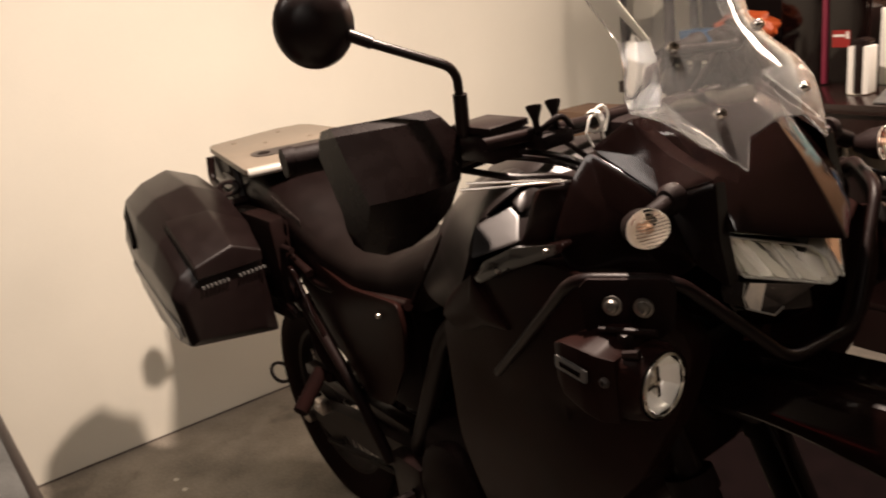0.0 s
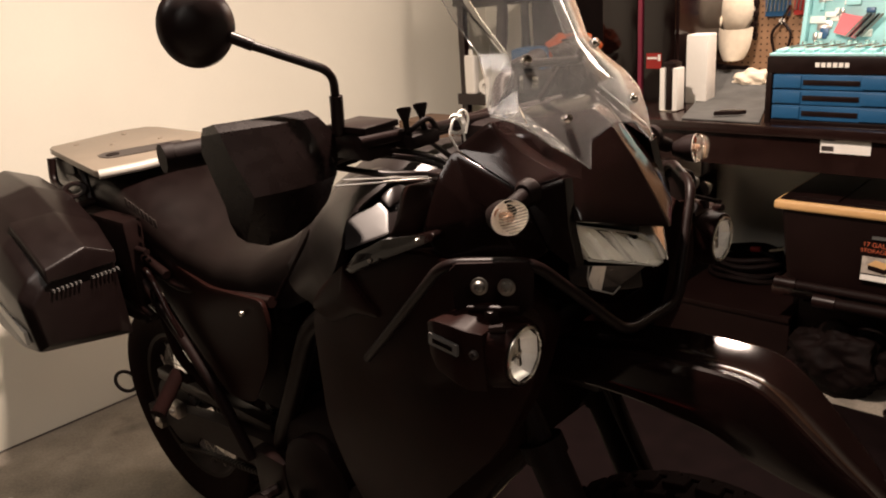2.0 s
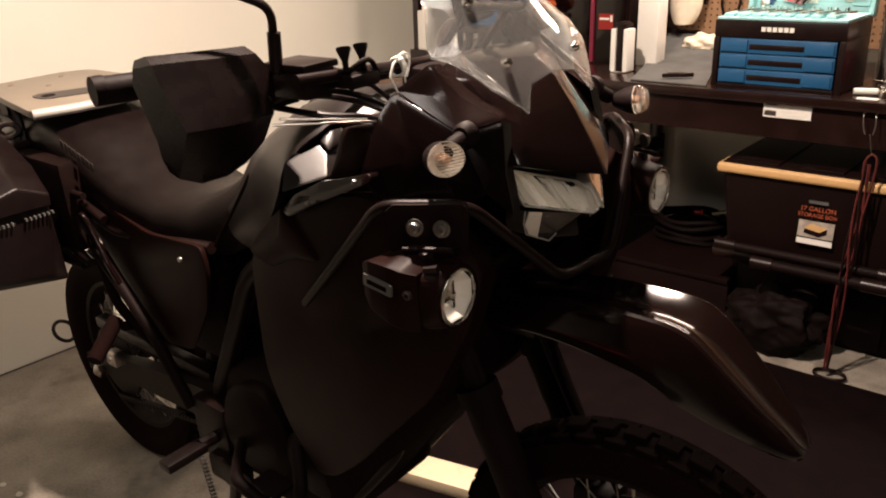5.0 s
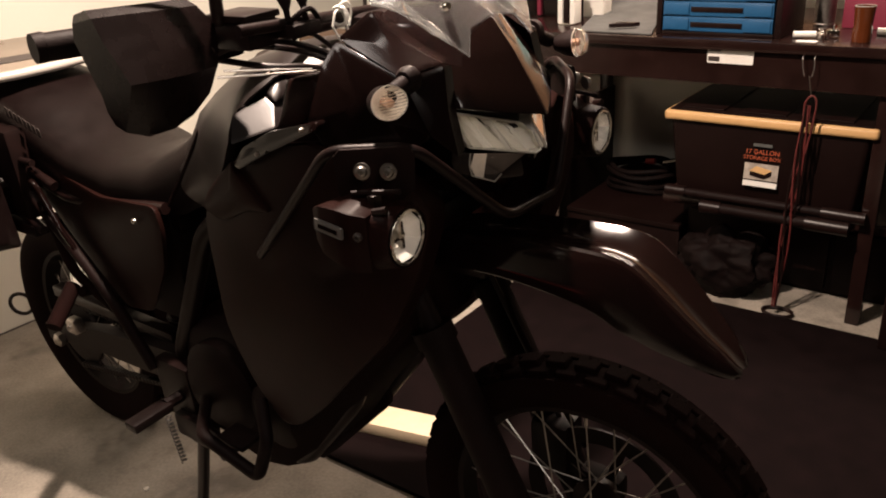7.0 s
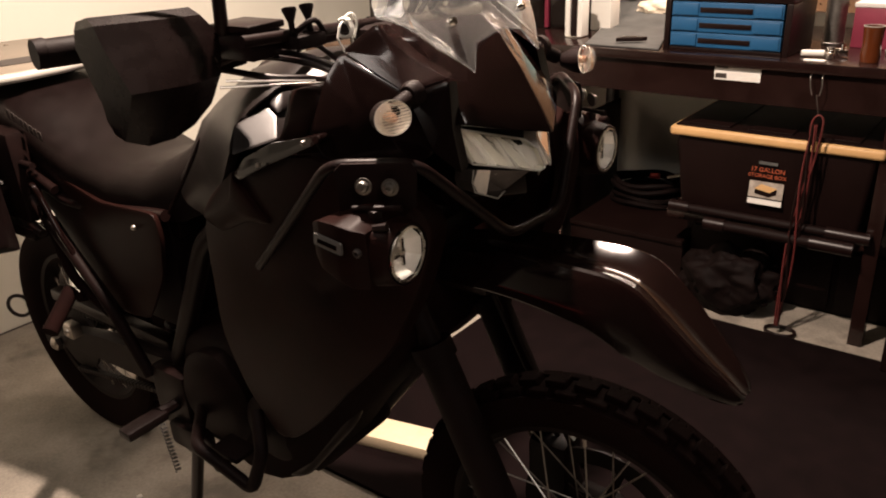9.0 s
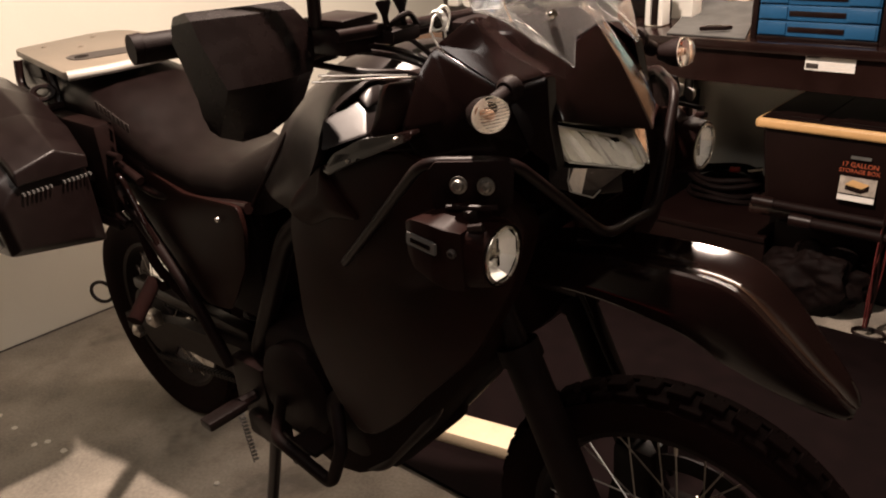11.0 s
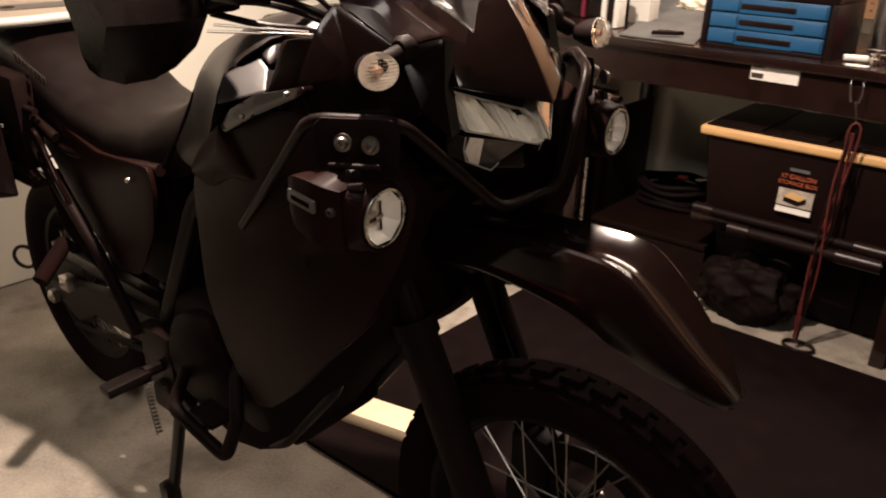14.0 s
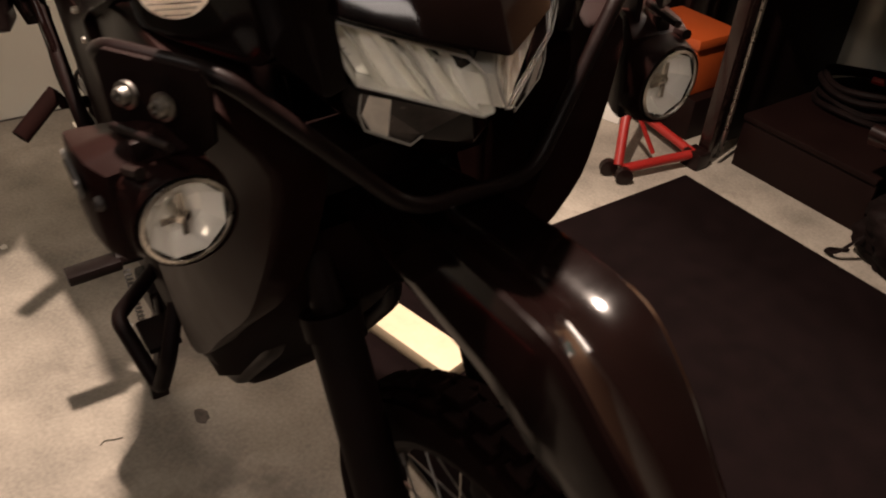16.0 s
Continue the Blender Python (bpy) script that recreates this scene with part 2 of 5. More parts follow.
def shell(rows, thick, cap=True):
    """A sheet through a grid of points, with thickness along its normals."""
    g = [[Vector(p) for p in r] for r in rows]
    n, k = len(g), len(g[0])
    inner = []
    for i in range(n):
        line = []
        for j in range(k):
            du = g[i][min(j + 1, k - 1)] - g[i][max(j - 1, 0)]
            dv = g[min(i + 1, n - 1)][j] - g[max(i - 1, 0)][j]
            nn = du.cross(dv)
            line.append(g[i][j] - nn.normalized() * thick if nn.length > 1e-9 else g[i][j])
        inner.append(line)
    bm = bmesh.new()
    A = [[bm.verts.new(p) for p in r] for r in g]
    B = [[bm.verts.new(p) for p in r] for r in inner]
    for i in range(n - 1):
        for j in range(k - 1):
            bm.faces.new((A[i][j], A[i][j + 1], A[i + 1][j + 1], A[i + 1][j]))
            bm.faces.new((B[i][j], B[i + 1][j], B[i + 1][j + 1], B[i][j + 1]))
    for i in range(n - 1):
        bm.faces.new((A[i][0], A[i + 1][0], B[i + 1][0], B[i][0]))
        bm.faces.new((A[i][-1], B[i][-1], B[i + 1][-1], A[i + 1][-1]))
    for j in range(k - 1):
        bm.faces.new((A[0][j], B[0][j], B[0][j + 1], A[0][j + 1]))
        bm.faces.new((A[-1][j], A[-1][j + 1], B[-1][j + 1], B[-1][j]))
    return bm


def rod(a, b, r, seg=8):
    return tube([a, b], r, seg)


def bolt(at, normal, r=0.009, h=0.006):
    q = Vector(normal).to_track_quat("Z", "Y").to_matrix().to_4x4()
    return lathe([(r, 0), (r, h * 0.6), (r * 0.7, h), (r * 0.45, h), (r * 0.45, h * 0.5)], 12, Matrix.Translation(at) @ q)


# ---- the room ----
def structure(name, bm, mat, label):
    ob = finish(name, bm, M[mat], None, "", 0)
    ob.matrix_world = ROOM
    return tagged(ob, label, name.split("_")[0], kind="structure")


X0, X1, Y0, Y1, H = -0.915, 6.2, -5.2, 2.45, 2.55
structure("floor", box(X0 - 0.12, X1 + 0.12, Y0 - 0.12, Y1 + 0.12, -0.1, 0), "concrete", "stained grey concrete garage floor")
structure("wall_west", box(X0 - 0.12, X0, Y0 - 0.12, Y1 + 0.12, 0.0, H), "wall", "cream painted smooth drywall behind the motorcycle")
structure("wall_north", box(X0, X1, Y1, Y1 + 0.12, 0.0, H), "wall", "cream painted drywall behind the workbench")
# east and south walls are unseen: they close the room and darken reflections
structure("wall_east", box(X1, X1 + 0.12, Y0 - 0.12, Y1 + 0.12, 0.0, H), "back_wall", "unseen wall closing the room, kept dark to limit reflections")
structure("wall_south", box(X0, X1, Y0 - 0.12, Y0, 0.0, H), "back_wall", "unseen wall closing the room, kept dark to limit reflections")
structure("ceiling", box(X0 - 0.12, X1 + 0.12, Y0 - 0.12, Y1 + 0.12, H, H + 0.1), "ceiling", "unseen ceiling closing the room, toned down for darker reflections")

# ---- the motorcycle: x forward from the rear axle, y to its left, z up ----
bike = thing("motorcycle", "black adventure motorcycle leaning on its side stand on the concrete", "motorcycle", BIKE)


def wheel(name, at, radius, width, rim, disc_side, spokes=36, steer=0.0):
    side = pose(*at, 0, 0, steer) @ pose(0, 0, 0, 90, 0, 0)
    hub = lathe([(0.0, -0.09), (0.03, -0.09), (0.034, -0.055), (0.05, -0.05), (0.05, -0.044), (0.03, -0.035), (0.028, 0.035), (0.05, 0.044), (0.05, 0.05), (0.034, 0.055), (0.03, 0.09), (0.0, 0.09)], 24, side)
    w = part(name, hub, "dark_metal", bike, "black spoked motorcycle wheel")
    h = width / 2
    t = radius - rim
    prof = [(rim, -h * 0.62), (rim + t * 0.25, -h * 0.86), (rim + t * 0.55, -h), (rim + t * 0.8, -h * 0.94), (radius - t * 0.07, -h * 0.66), (radius, -h * 0.3), (radius, h * 0.3), (radius - t * 0.07, h * 0.66), (rim + t * 0.8, h * 0.94), (rim + t * 0.55, h), (rim + t * 0.25, h * 0.86), (rim, h * 0.62), (rim - 0.004, 0)]
    part("tyre", moved(ring([(r - (0.011 if r > radius - t * 0.1 else 0), z) for r, z in prof], 72), side), "tyre", w, "knobbly black dual-sport tyre")
    count = 40
    wide = 0.36 * 2 * math.pi * radius / count
    for off, z0, z1, drop in ((0.0, -0.30, 0.30, 0.0), (0.5, 0.38, 0.74, 0.008), (0.5, -0.74, -0.38, 0.008)):
        first = None
        for k in range(count):
            if first is None:
                first = part("tread_block", box(radius - 0.026, radius - drop, -wide, wide, z0 * h, z1 * h, 0.002, 1), "tyre", w)
                blk = first
            else:
                blk = new("tread_block", first.data)
                blk.parent = w
            blk.matrix_basis = side @ pose(0, 0, 0, 0, 0, 360 * (k + off) / count)
    rr = ring([(rim + 0.006, -h * 0.66), (rim - 0.008, -h * 0.6), (rim - 0.012, -h * 0.35), (rim - 0.022, 0), (rim - 0.012, h * 0.35), (rim - 0.008, h * 0.6), (rim + 0.006, h * 0.66), (rim + 0.002, 0)], 64, side)
    part("rim", rr, "dark_metal", w, "black anodised rim")
    ln = []
    for k in range(spokes):
        a = 2 * math.pi * k / spokes
        zz = 0.047 if k % 2 else -0.047
        lead = 0.62 if (k // 2) % 2 else -0.62
        p0 = Vector((0.046 * math.cos(a + lead), 0.046 * math.sin(a + lead), zz))
        p1 = Vector(((rim - 0.018) * math.cos(a), (rim - 0.018) * math.sin(a), zz * 0.25))
        s = part("spoke", moved(rod(p0, p1, 0.0016, 5), side), "spoke", w)
        n = part("nipple", moved(rod(p1 - (p1 - p0).normalized() * 0.016, p1, 0.0032, 5), side), "steel", w) if k % 3 == 0 else None
    dr = 0.15 if radius > 0.33 else 0.12
    disc = ring([(dr, -0.0025), (dr, 0.0025), (dr - 0.032, 0.0025), (dr - 0.032, -0.0025)], 40)
    spot = side @ Matrix.Translation((0, 0, -disc_side * 0.066))
    part("brake_disc", moved(disc, spot), "dark_metal", w, "drilled brake disc")
    for k in range(5):
        part("disc_arm", moved(box(0.045, dr - 0.025, -0.008, 0.008, -0.002, 0.002), spot @ pose(0, 0, 0, 0, 0, 72 * k)), "dark_metal", w)
    return w


front = wheel("front_wheel", (1.517, 0, 0.333), 0.333, 0.094, 0.252, 1, 36, 5.0)
rear = wheel("rear_wheel", (-0.015, 0, 0.322), 0.322, 0.13, 0.222, 1, 36)
part("sprocket", ring([(0.105, -0.078), (0.105, -0.072), (0.05, -0.072), (0.05, -0.078)], 44, pose(-0.015, 0, 0.322, 90, 0, 0) @ pose(0, 0, 0, 180, 0, 0)), "dark_metal", rear, "rear chain sprocket")

# fork and brake
FD = Vector((-0.41, 0, 0.912)).normalized()
for s in (-1, 1):
    foot = Vector((1.462 - s * 0.008, s * 0.098, 0.29))
    leg = join(tube([foot, foot + FD * 0.46], 0.033, 16, taper=0.031), lathe([(0.036, 0), (0.036, 0.03)], 16, Matrix.Translation(foot + FD * 0.44) @ FD.to_track_quat("Z", "Y").to_matrix().to_4x4()),
               box(1.455 - s * 0.008, 1.55 - s * 0.008, s * 0.098 - 0.021, s * 0.098 + 0.021, 0.303, 0.363, 0.016))
    f = part("fork_leg", leg, "matte", bike, "black fork slider")
    part("stanchion", tube([foot + FD * 0.44, foot + FD * 0.86], 0.0205, 14), "dark_metal", f)
    part("axle_nut", lathe([(0.017, 0), (0.017, 0.012), (0.011, 0.016)], 6, pose(1.517 - s * 0.01, s * 0.122, 0.333, 90 if s < 0 else -90, 0, 0)), "steel", f)
    part("pinch_bolt", bolt((1.50, s * 0.123, 0.31), (0, s, 0), 0.006), "steel", f)
part("axle", rod((1.527, -0.12, 0.333), (1.507, 0.12, 0.333), 0.011, 12), "steel", bike)
part("brake_caliper", box(1.37, 1.45, 0.045, 0.115, 0.36, 0.47, 0.015), "dark_metal", bike, "black front brake caliper")
part("speed_sensor", box(1.49, 1.55, -0.085, -0.064, 0.30, 0.37, 0.006), "satin", bike)
part("brake_hose", tube([(1.42, 0.08, 0.46), (1.36, 0.07, 0.6), (1.27, 0.06, 0.8), (1.2, 0.05, 1.0)], 0.005, 8, curve=8), "satin", bike)
part("fork_cable", tube([(1.33, 0.03, 0.80), (1.36, 0.035, 0.68), (1.43, 0.06, 0.52), (1.47, 0.08, 0.42)], 0.005, 8, curve=8), "tyre", bike)
part("lower_triple_clamp", box(1.18, 1.27, -0.13, 0.13, 0.86, 0.91, 0.015), "dark_metal", bike)
part("upper_triple_clamp", box(1.02, 1.12, -0.13, 0.13, 1.1, 1.14, 0.015), "dark_metal", bike)

# front fender
def fender_row(x, top, side_z, half, sink):
    """One cut across the fender: tall flank, rolled ridge and a hollow channel between the two ridges."""
    rx, rz, k = -half * 0.70, top - sink * 0.10, half / 0.072

    def flank(f, bow):
        return (rx + (-half - rx) * f - bow, rz + (side_z - rz) * f)
    right = [flank(1.0, 0.0), flank(0.97, 0.0012), flank(0.75, 0.0035), flank(0.5, 0.0040), flank(0.25, 0.0030), flank(0.10, 0.0018), (rx - 0.0010 * k, rz - 0.0030 * k), (rx - 0.0002 * k, rz - 0.0010 * k), (rx + 0.0018 * k, rz)]
    right += [(rx * a, rz - sink * d) for a, d in ((0.90, 0.075), (0.75, 0.21), (0.58, 0.345), (0.40, 0.46), (0.22, 0.53), (0.06, 0.555))]
    pts = right + [(-y, z) for y, z in reversed(right)]
    return [(x, y + 0.008, z) for y, z in pts]


FEN = [fender_row(1.260, 0.861, 0.815, 0.060, 0.024),
       fender_row(1.330, 0.875, 0.822, 0.066, 0.028),
       fender_row(1.400, 0.884, 0.826, 0.070, 0.030),
       fender_row(1.470, 0.889, 0.822, 0.072, 0.030),
       fender_row(1.540, 0.890, 0.812, 0.073, 0.030),
       fender_row(1.575, 0.888, 0.800, 0.073, 0.030),
       fender_row(1.600, 0.881, 0.787, 0.072, 0.030),
       fender_row(1.625, 0.864, 0.779, 0.070, 0.029),
       fender_row(1.660, 0.833, 0.766, 0.066, 0.027),
       fender_row(1.700, 0.793, 0.751, 0.055, 0.021),
       fender_row(1.730, 0.763, 0.738, 0.042, 0.013),
       fender_row(1.750, 0.740, 0.729, 0.027, 0.006),
       fender_row(1.757, 0.730, 0.725, 0.012, 0.002)]
FEN = [[Vector(p) for p in row] for row in zip(*[catmull(line, 4) for line in zip(*FEN)])]
part("front_fender", shell(FEN, 0.004), "gloss", bike, "glossy black beak fender", 30)
part("fender_bracket", box(1.2, 1.36, -0.05, 0.06, 0.80, 0.85, 0.01), "satin", bike)

# nose, headlight and windscreen
def nose_ring(zs, zc, xc, xs, half, back, yb):
    return [(back, -yb, zs), (xs, -half, zs), ((xs + xc) / 2 + 0.004, -half * 0.55, (zs + zc) / 2), (xc, 0, zc), ((xs + xc) / 2 + 0.004, half * 0.55, (zs + zc) / 2), (xs, half, zs), (back, yb, zs), (back - 0.02, 0, zs)]


cowl = loft([nose_ring(1.106, 1.072, 1.456, 1.386, 0.116, 1.22, 0.16), nose_ring(1.13, 1.11, 1.434, 1.372, 0.112, 1.19, 0.16), nose_ring(1.175, 1.163, 1.402, 1.335, 0.106, 1.22, 0.14), nose_ring(1.215, 1.21, 1.366, 1.30, 0.10, 1.24, 0.115), nose_ring(1.235, 1.232, 1.335, 1.28, 0.085, 1.25, 0.09)])
bmesh.ops.bevel(cowl, geom=cowl.edges[:], offset=0.005, segments=2, profile=0.6, affect="EDGES")
part("nose_cowl", cowl, "gloss", bike, "glossy black nose panel above the headlight", 25)
bez = loft([nose_ring(0.945, 0.94, 1.37, 1.33, 0.045, 1.2, 0.06), nose_ring(0.985, 0.972, 1.41, 1.352, 0.08, 1.19, 0.10), nose_ring(1.03, 1.018, 1.405, 1.335, 0.078, 1.19, 0.12), nose_ring(1.10, 1.07, 1.405, 1.335, 0.105, 1.19, 0.13)])
bmesh.ops.bevel(bez, geom=bez.edges[:], offset=0.004, segments=2, profile=0.6, affect="EDGES")
part("headlight_bezel", bez, "gloss", bike, "", 25)
for s in (-1, 1):
    A, A2, B = Vector((1.3715, s * 0.111, 1.098)), Vector((1.3735, s * 0.1175, 1.080)), Vector((1.3835, s * 0.102, 1.046))
    C, C2, D, D2 = Vector((1.4400, s * 0.014, 1.018)), Vector((1.4440, s * 0.006, 1.022)), Vector((1.4300, s * 0.005, 1.047)), Vector((1.4160, s * 0.014, 1.062))
    out = [A, A2, B, C, C2, D, D2]
    nrm = (B - A).cross(D - A).normalized()
    nrm = nrm if nrm.x > 0 else -nrm
    mid = sum(out, Vector()) / len(out)
    # bowl: slanted facets in front of the back plate, then the side walls up to the lens
    facets = []
    cols = 9
    for k in range(cols):
        f0, f1 = k / cols, (k + 1) / cols
        def at(u, v, d):
            u2 = min(1.0, max(0.0, u + (v - 0.5) * 0.30))
            return A.lerp(D2, u2).lerp(B.lerp(C, u2), v) - nrm * d
        q = [at(f0, 0.02, 0.018), at(f1, 0.02, (0.006, 0.028, 0.014)[k % 3]), at(f1, 0.98, (0.005, 0.012, 0.020)[k % 3]), at(f0, 0.98, 0.016)]
        facets.append(loft([q, [p - nrm * 0.002 for p in q]]))
    back = loft([[p - nrm * 0.034 + (mid - p) * 0.02 for p in out], [p - nrm * 0.036 + (mid - p) * 0.02 for p in out]])
    wall = loft([[p - nrm * 0.034 for p in out], [p - nrm * 0.002 for p in out]], cap=False)
    h = part("headlight_reflector", join(back, wall), "reflector", bike, "faceted bright headlight reflector", 0)
    for q in facets:
        part("reflector_facet", q, "reflector", h, "", 0)
    part("lens_edge", join(*[rod(out[i] + nrm * 0.001, out[(i + 1) % 7] + nrm * 0.001, 0.0014, 6) for i in range(7)]), "lens_rim", h, "pale moulded lens edge")
    part("lens_divider", rod(A.lerp(D2, 0.50) - nrm * 0.001, B.lerp(C, 0.66) - nrm * 0.001, 0.0014, 6), "lens_rim", h)
    part("lens", loft([[p + nrm * 0.001 for p in out], [p + nrm * 0.003 for p in out]]), "lens", h, "clear plastic headlight lens", 0).visible_shadow = False
    low = [Vector((1.380, s * 0.098, 1.036)), Vector((1.3785, s * 0.100, 1.018)), Vector((1.379, s * 0.095, 1.001)), Vector((1.392, s * 0.057, 0.981)), Vector((1.400, s * 0.050, 0.992)), Vector((1.432, s * 0.030, 1.021))]
    lp = part("position_light", loft([low, [p - Vector((0.03, 0, 0)) for p in low]]), "smoke", bike, "dark lower position light", 0)
    fwd = Vector((0.0025, s * 0.001, 0))
    part("lens_edge", join(*[rod(low[i] + fwd, low[i + 1] + fwd, 0.0011, 6) for i in range(4)]), "lens_rim", lp)
    inner = [low[0].lerp(low[5], 0.08), low[1].lerp(low[3], 0.06), low[2].lerp(low[3], 0.14), low[2].lerp(low[3], 0.5), low[0].lerp(low[5], 0.30)]
    part("light_guide", loft([[p + fwd * 0.7 for p in inner], [p + fwd * 0.2 for p in inner]]), "signal_bowl", lp, "paler moulded light guide", 0)

# windscreen: flat middle between creases, swept side wings
WS = []
for z, xc, half, wing in ((1.172, 1.400, 0.095, 0.010), (1.20, 1.378, 0.125, 0.022), (1.235, 1.352, 0.143, 0.032), (1.265, 1.330, 0.136, 0.034), (1.295, 1.308, 0.110, 0.030), (1.325, 1.288, 0.098, 0.024), (1.375, 1.258, 0.114, 0.018), (1.42, 1.236, 0.122, 0.014), (1.48, 1.214, 0.120, 0.012), (1.53, 1.198, 0.104, 0.010)):
    row = []
    for u in (-1.0, -0.9, -0.8, -0.7, -0.6, -0.52, -0.46, -0.32, -0.16, 0, 0.16, 0.32, 0.46, 0.52, 0.6, 0.7, 0.8, 0.9, 1.0):
        a = abs(u)
        if a <= 0.52:
            y, x = a / 0.52 * half, xc - 0.022 * (a / 0.52) ** 2
        else:
            e = (a - 0.52) / 0.48
            y, x = half + wing * 0.35 * e, xc - 0.022 - 0.046 * e
        zz = z
        if z < 1.25:
            w = (1.25 - z) / 0.078
            n = a / 0.52 if a < 0.52 else 1.0
            zz = z + w * (0.030 * min(1.0, max(0.0, (0.80 - n) / 0.12)) + 0.014 * max(0.0, 1 - n / 0.8)) + (w * 0.075 * ((a - 0.46) / 0.54) ** 0.8 if a > 0.46 else 0)
        row.append((x - (zz - z) * 0.7, math.copysign(y, u), zz))
    WS.append(row)
ws = part("windscreen", shell(WS, 0.0035), "screen", bike, "clear lightly smoked plastic windscreen", 35)
ws.visible_shadow = False
for p_, n_ in (((1.283, -0.082, 1.312), (0.8, -0.3, 0.5)), ((1.345, -0.084, 1.235), (0.85, -0.1, 0.5)), ((1.277, 0.098, 1.310), (0.8, 0.3, 0.5)), ((1.345, 0.09, 1.230), (0.8, 0.3, 0.5))):
    part("screen_bolt", bolt(p_, n_, 0.0075, 0.009), "chrome", ws)
part("instrument_hood", box(1.14, 1.245, -0.075, 0.075, 1.165, 1.218, 0.015), "matte", bike, "dark dashboard behind the screen")
part("screen_bar", join(bent([(1.268, -0.078, 1.305), (1.25, -0.05, 1.302), (1.25, 0.092, 1.286), (1.255, 0.098, 1.30)], 0.007, 0.02), rod((1.25, -0.05, 1.30), (1.20, -0.05, 1.23), 0.006), rod((1.25, 0.06, 1.29), (1.20, 0.06, 1.23), 0.006)), "satin", bike, "black bar that carries the screen")

# side fairings, tank, shrouds
def rounded(points, cut=0.02):
    """An outline with each corner cut to a short curve."""
    out = []
    n = len(points)
    for i, b in enumerate(points):
        u, w = points[i - 1] - b, points[(i + 1) % n] - b
        k, e = min(cut, 0.3 * u.length), min(cut, 0.3 * w.length)
        p, q = b + u.normalized() * k, b + w.normalized() * e
        out += [p, 0.25 * p + 0.5 * b + 0.25 * q, q]
    return out


def plate(points, y_list, thick, name, mat, label="", bulge=0.006, cut=0.02, roll=1.0):
    """A moulded panel with rolled edges; its outline in (x, z), each corner with its own y, on both sides."""
    for s in (-1, 1):
        corner = [Vector((x + (0.05 * min(1.0, max(0.0, (x - 0.9) / 0.4)) if s > 0 and name == "radiator_shroud" else 0.0), s * y, z)) for (x, z), y in zip(points, y_list)]
        edge = rounded(corner, cut)
        c = sum(corner, Vector()) / len(corner)
        out = Vector((0, s, 0))
        rows = []
        for inset, rise in ((0.05, -thick), (0.004 * roll, -0.012 * roll), (0.0, -0.005 * roll), (0.012 * roll, -0.001 * roll), (0.035 * roll, 0.0), (0.16, bulge * 0.35), (0.4, bulge * 0.75), (0.7, bulge * 0.96)):
            rows.append([p.lerp(c, inset) + out * rise for p in edge])
        bm = loft(rows)
        part(name, bm, mat, bike, label, 42)


plate([(1.205, 1.200), (1.325, 1.156), (1.364, 1.078), (1.345, 1.062), (1.22, 1.062), (1.195, 1.10), (1.200, 1.17)], [0.160, 0.164, 0.164, 0.170, 0.226, 0.228, 0.190], 0.05, "upper_fairing", "paint", "glossy black upper side fairing", 0.002, 0.008, 0.4)
plate([(1.208, 1.203), (1.251, 1.238), (1.303, 1.200), (1.365, 1.170), (1.325, 1.157)], [0.157, 0.130, 0.128, 0.124, 0.166], 0.02, "nose_side_panel", "paint", "raised black panel beside the nose", 0.001, 0.006, 0.35)
plate([(1.326, 1.155), (1.366, 1.168), (1.376, 1.10), (1.385, 1.04), (1.366, 1.08)], [0.166, 0.124, 0.134, 0.130, 0.166], 0.02, "nose_side_panel", "paint", "raised black panel beside the nose", 0.001, 0.006, 0.35)
plate([(0.90, 0.93), (1.01, 1.02), (1.19, 1.074), (1.33, 1.035), (1.36, 0.97), (1.33, 0.86), (1.27, 0.74), (1.15, 0.612), (1.09, 0.542), (1.015, 0.475), (0.968, 0.461), (0.90, 0.54), (0.86, 0.66), (0.86, 0.88)],
      [0.205, 0.225, 0.235, 0.215, 0.17, 0.18, 0.19, 0.20, 0.20, 0.20, 0.20, 0.20, 0.205, 0.2], 0.06, "radiator_shroud", "shroud", "big black radiator shroud", 0.014, 0.04)
plate([(1.023, 1.014), (1.058, 1.047), (1.125, 1.080), (1.229, 1.107), (1.233, 1.098), (1.13, 1.052), (1.04, 1.009)], [0.238, 0.240, 0.243, 0.243, 0.248, 0.249, 0.242], 0.022, "shroud_trim", "paint", "raised shroud edge with two small bolts", 0.002, 0.004, 0.4)
plate([(0.88, 0.905), (0.92, 0.95), (1.013, 1.02), (1.012, 1.005), (1.055, 0.965), (1.088, 0.94), (1.02, 0.93), (0.94, 0.89)], [0.214, 0.218, 0.232, 0.236, 0.236, 0.234, 0.226, 0.218], 0.02, "shroud_insert", "shroud", "folded inner shroud panel")
plate([(1.0588, 1.0579), (1.0311, 1.0912), (1.0393, 1.1012), (1.0516, 1.1092), (1.0728, 1.0976), (1.0972, 1.0714)], [0.2625, 0.2258, 0.2003, 0.1748, 0.1777, 0.2041], 0.03, "tank_facet", "cover", "satin black facet on the tank side", 0.001, 0.005, 0.3)
upper = catmull([(0.695, 0.118, 0.890), (0.79, 0.136, 0.985), (0.857, 0.154, 1.050), (0.93, 0.163, 1.106), (1.0, 0.160, 1.136), (1.052, 0.166, 1.126)], 4)
lower = catmull([(0.79, 0.138, 0.855), (0.87, 0.172, 0.898), (0.925, 0.203, 0.950), (0.985, 0.230, 1.000), (1.026, 0.244, 1.046), (1.026, 0.219, 1.088)], 4)
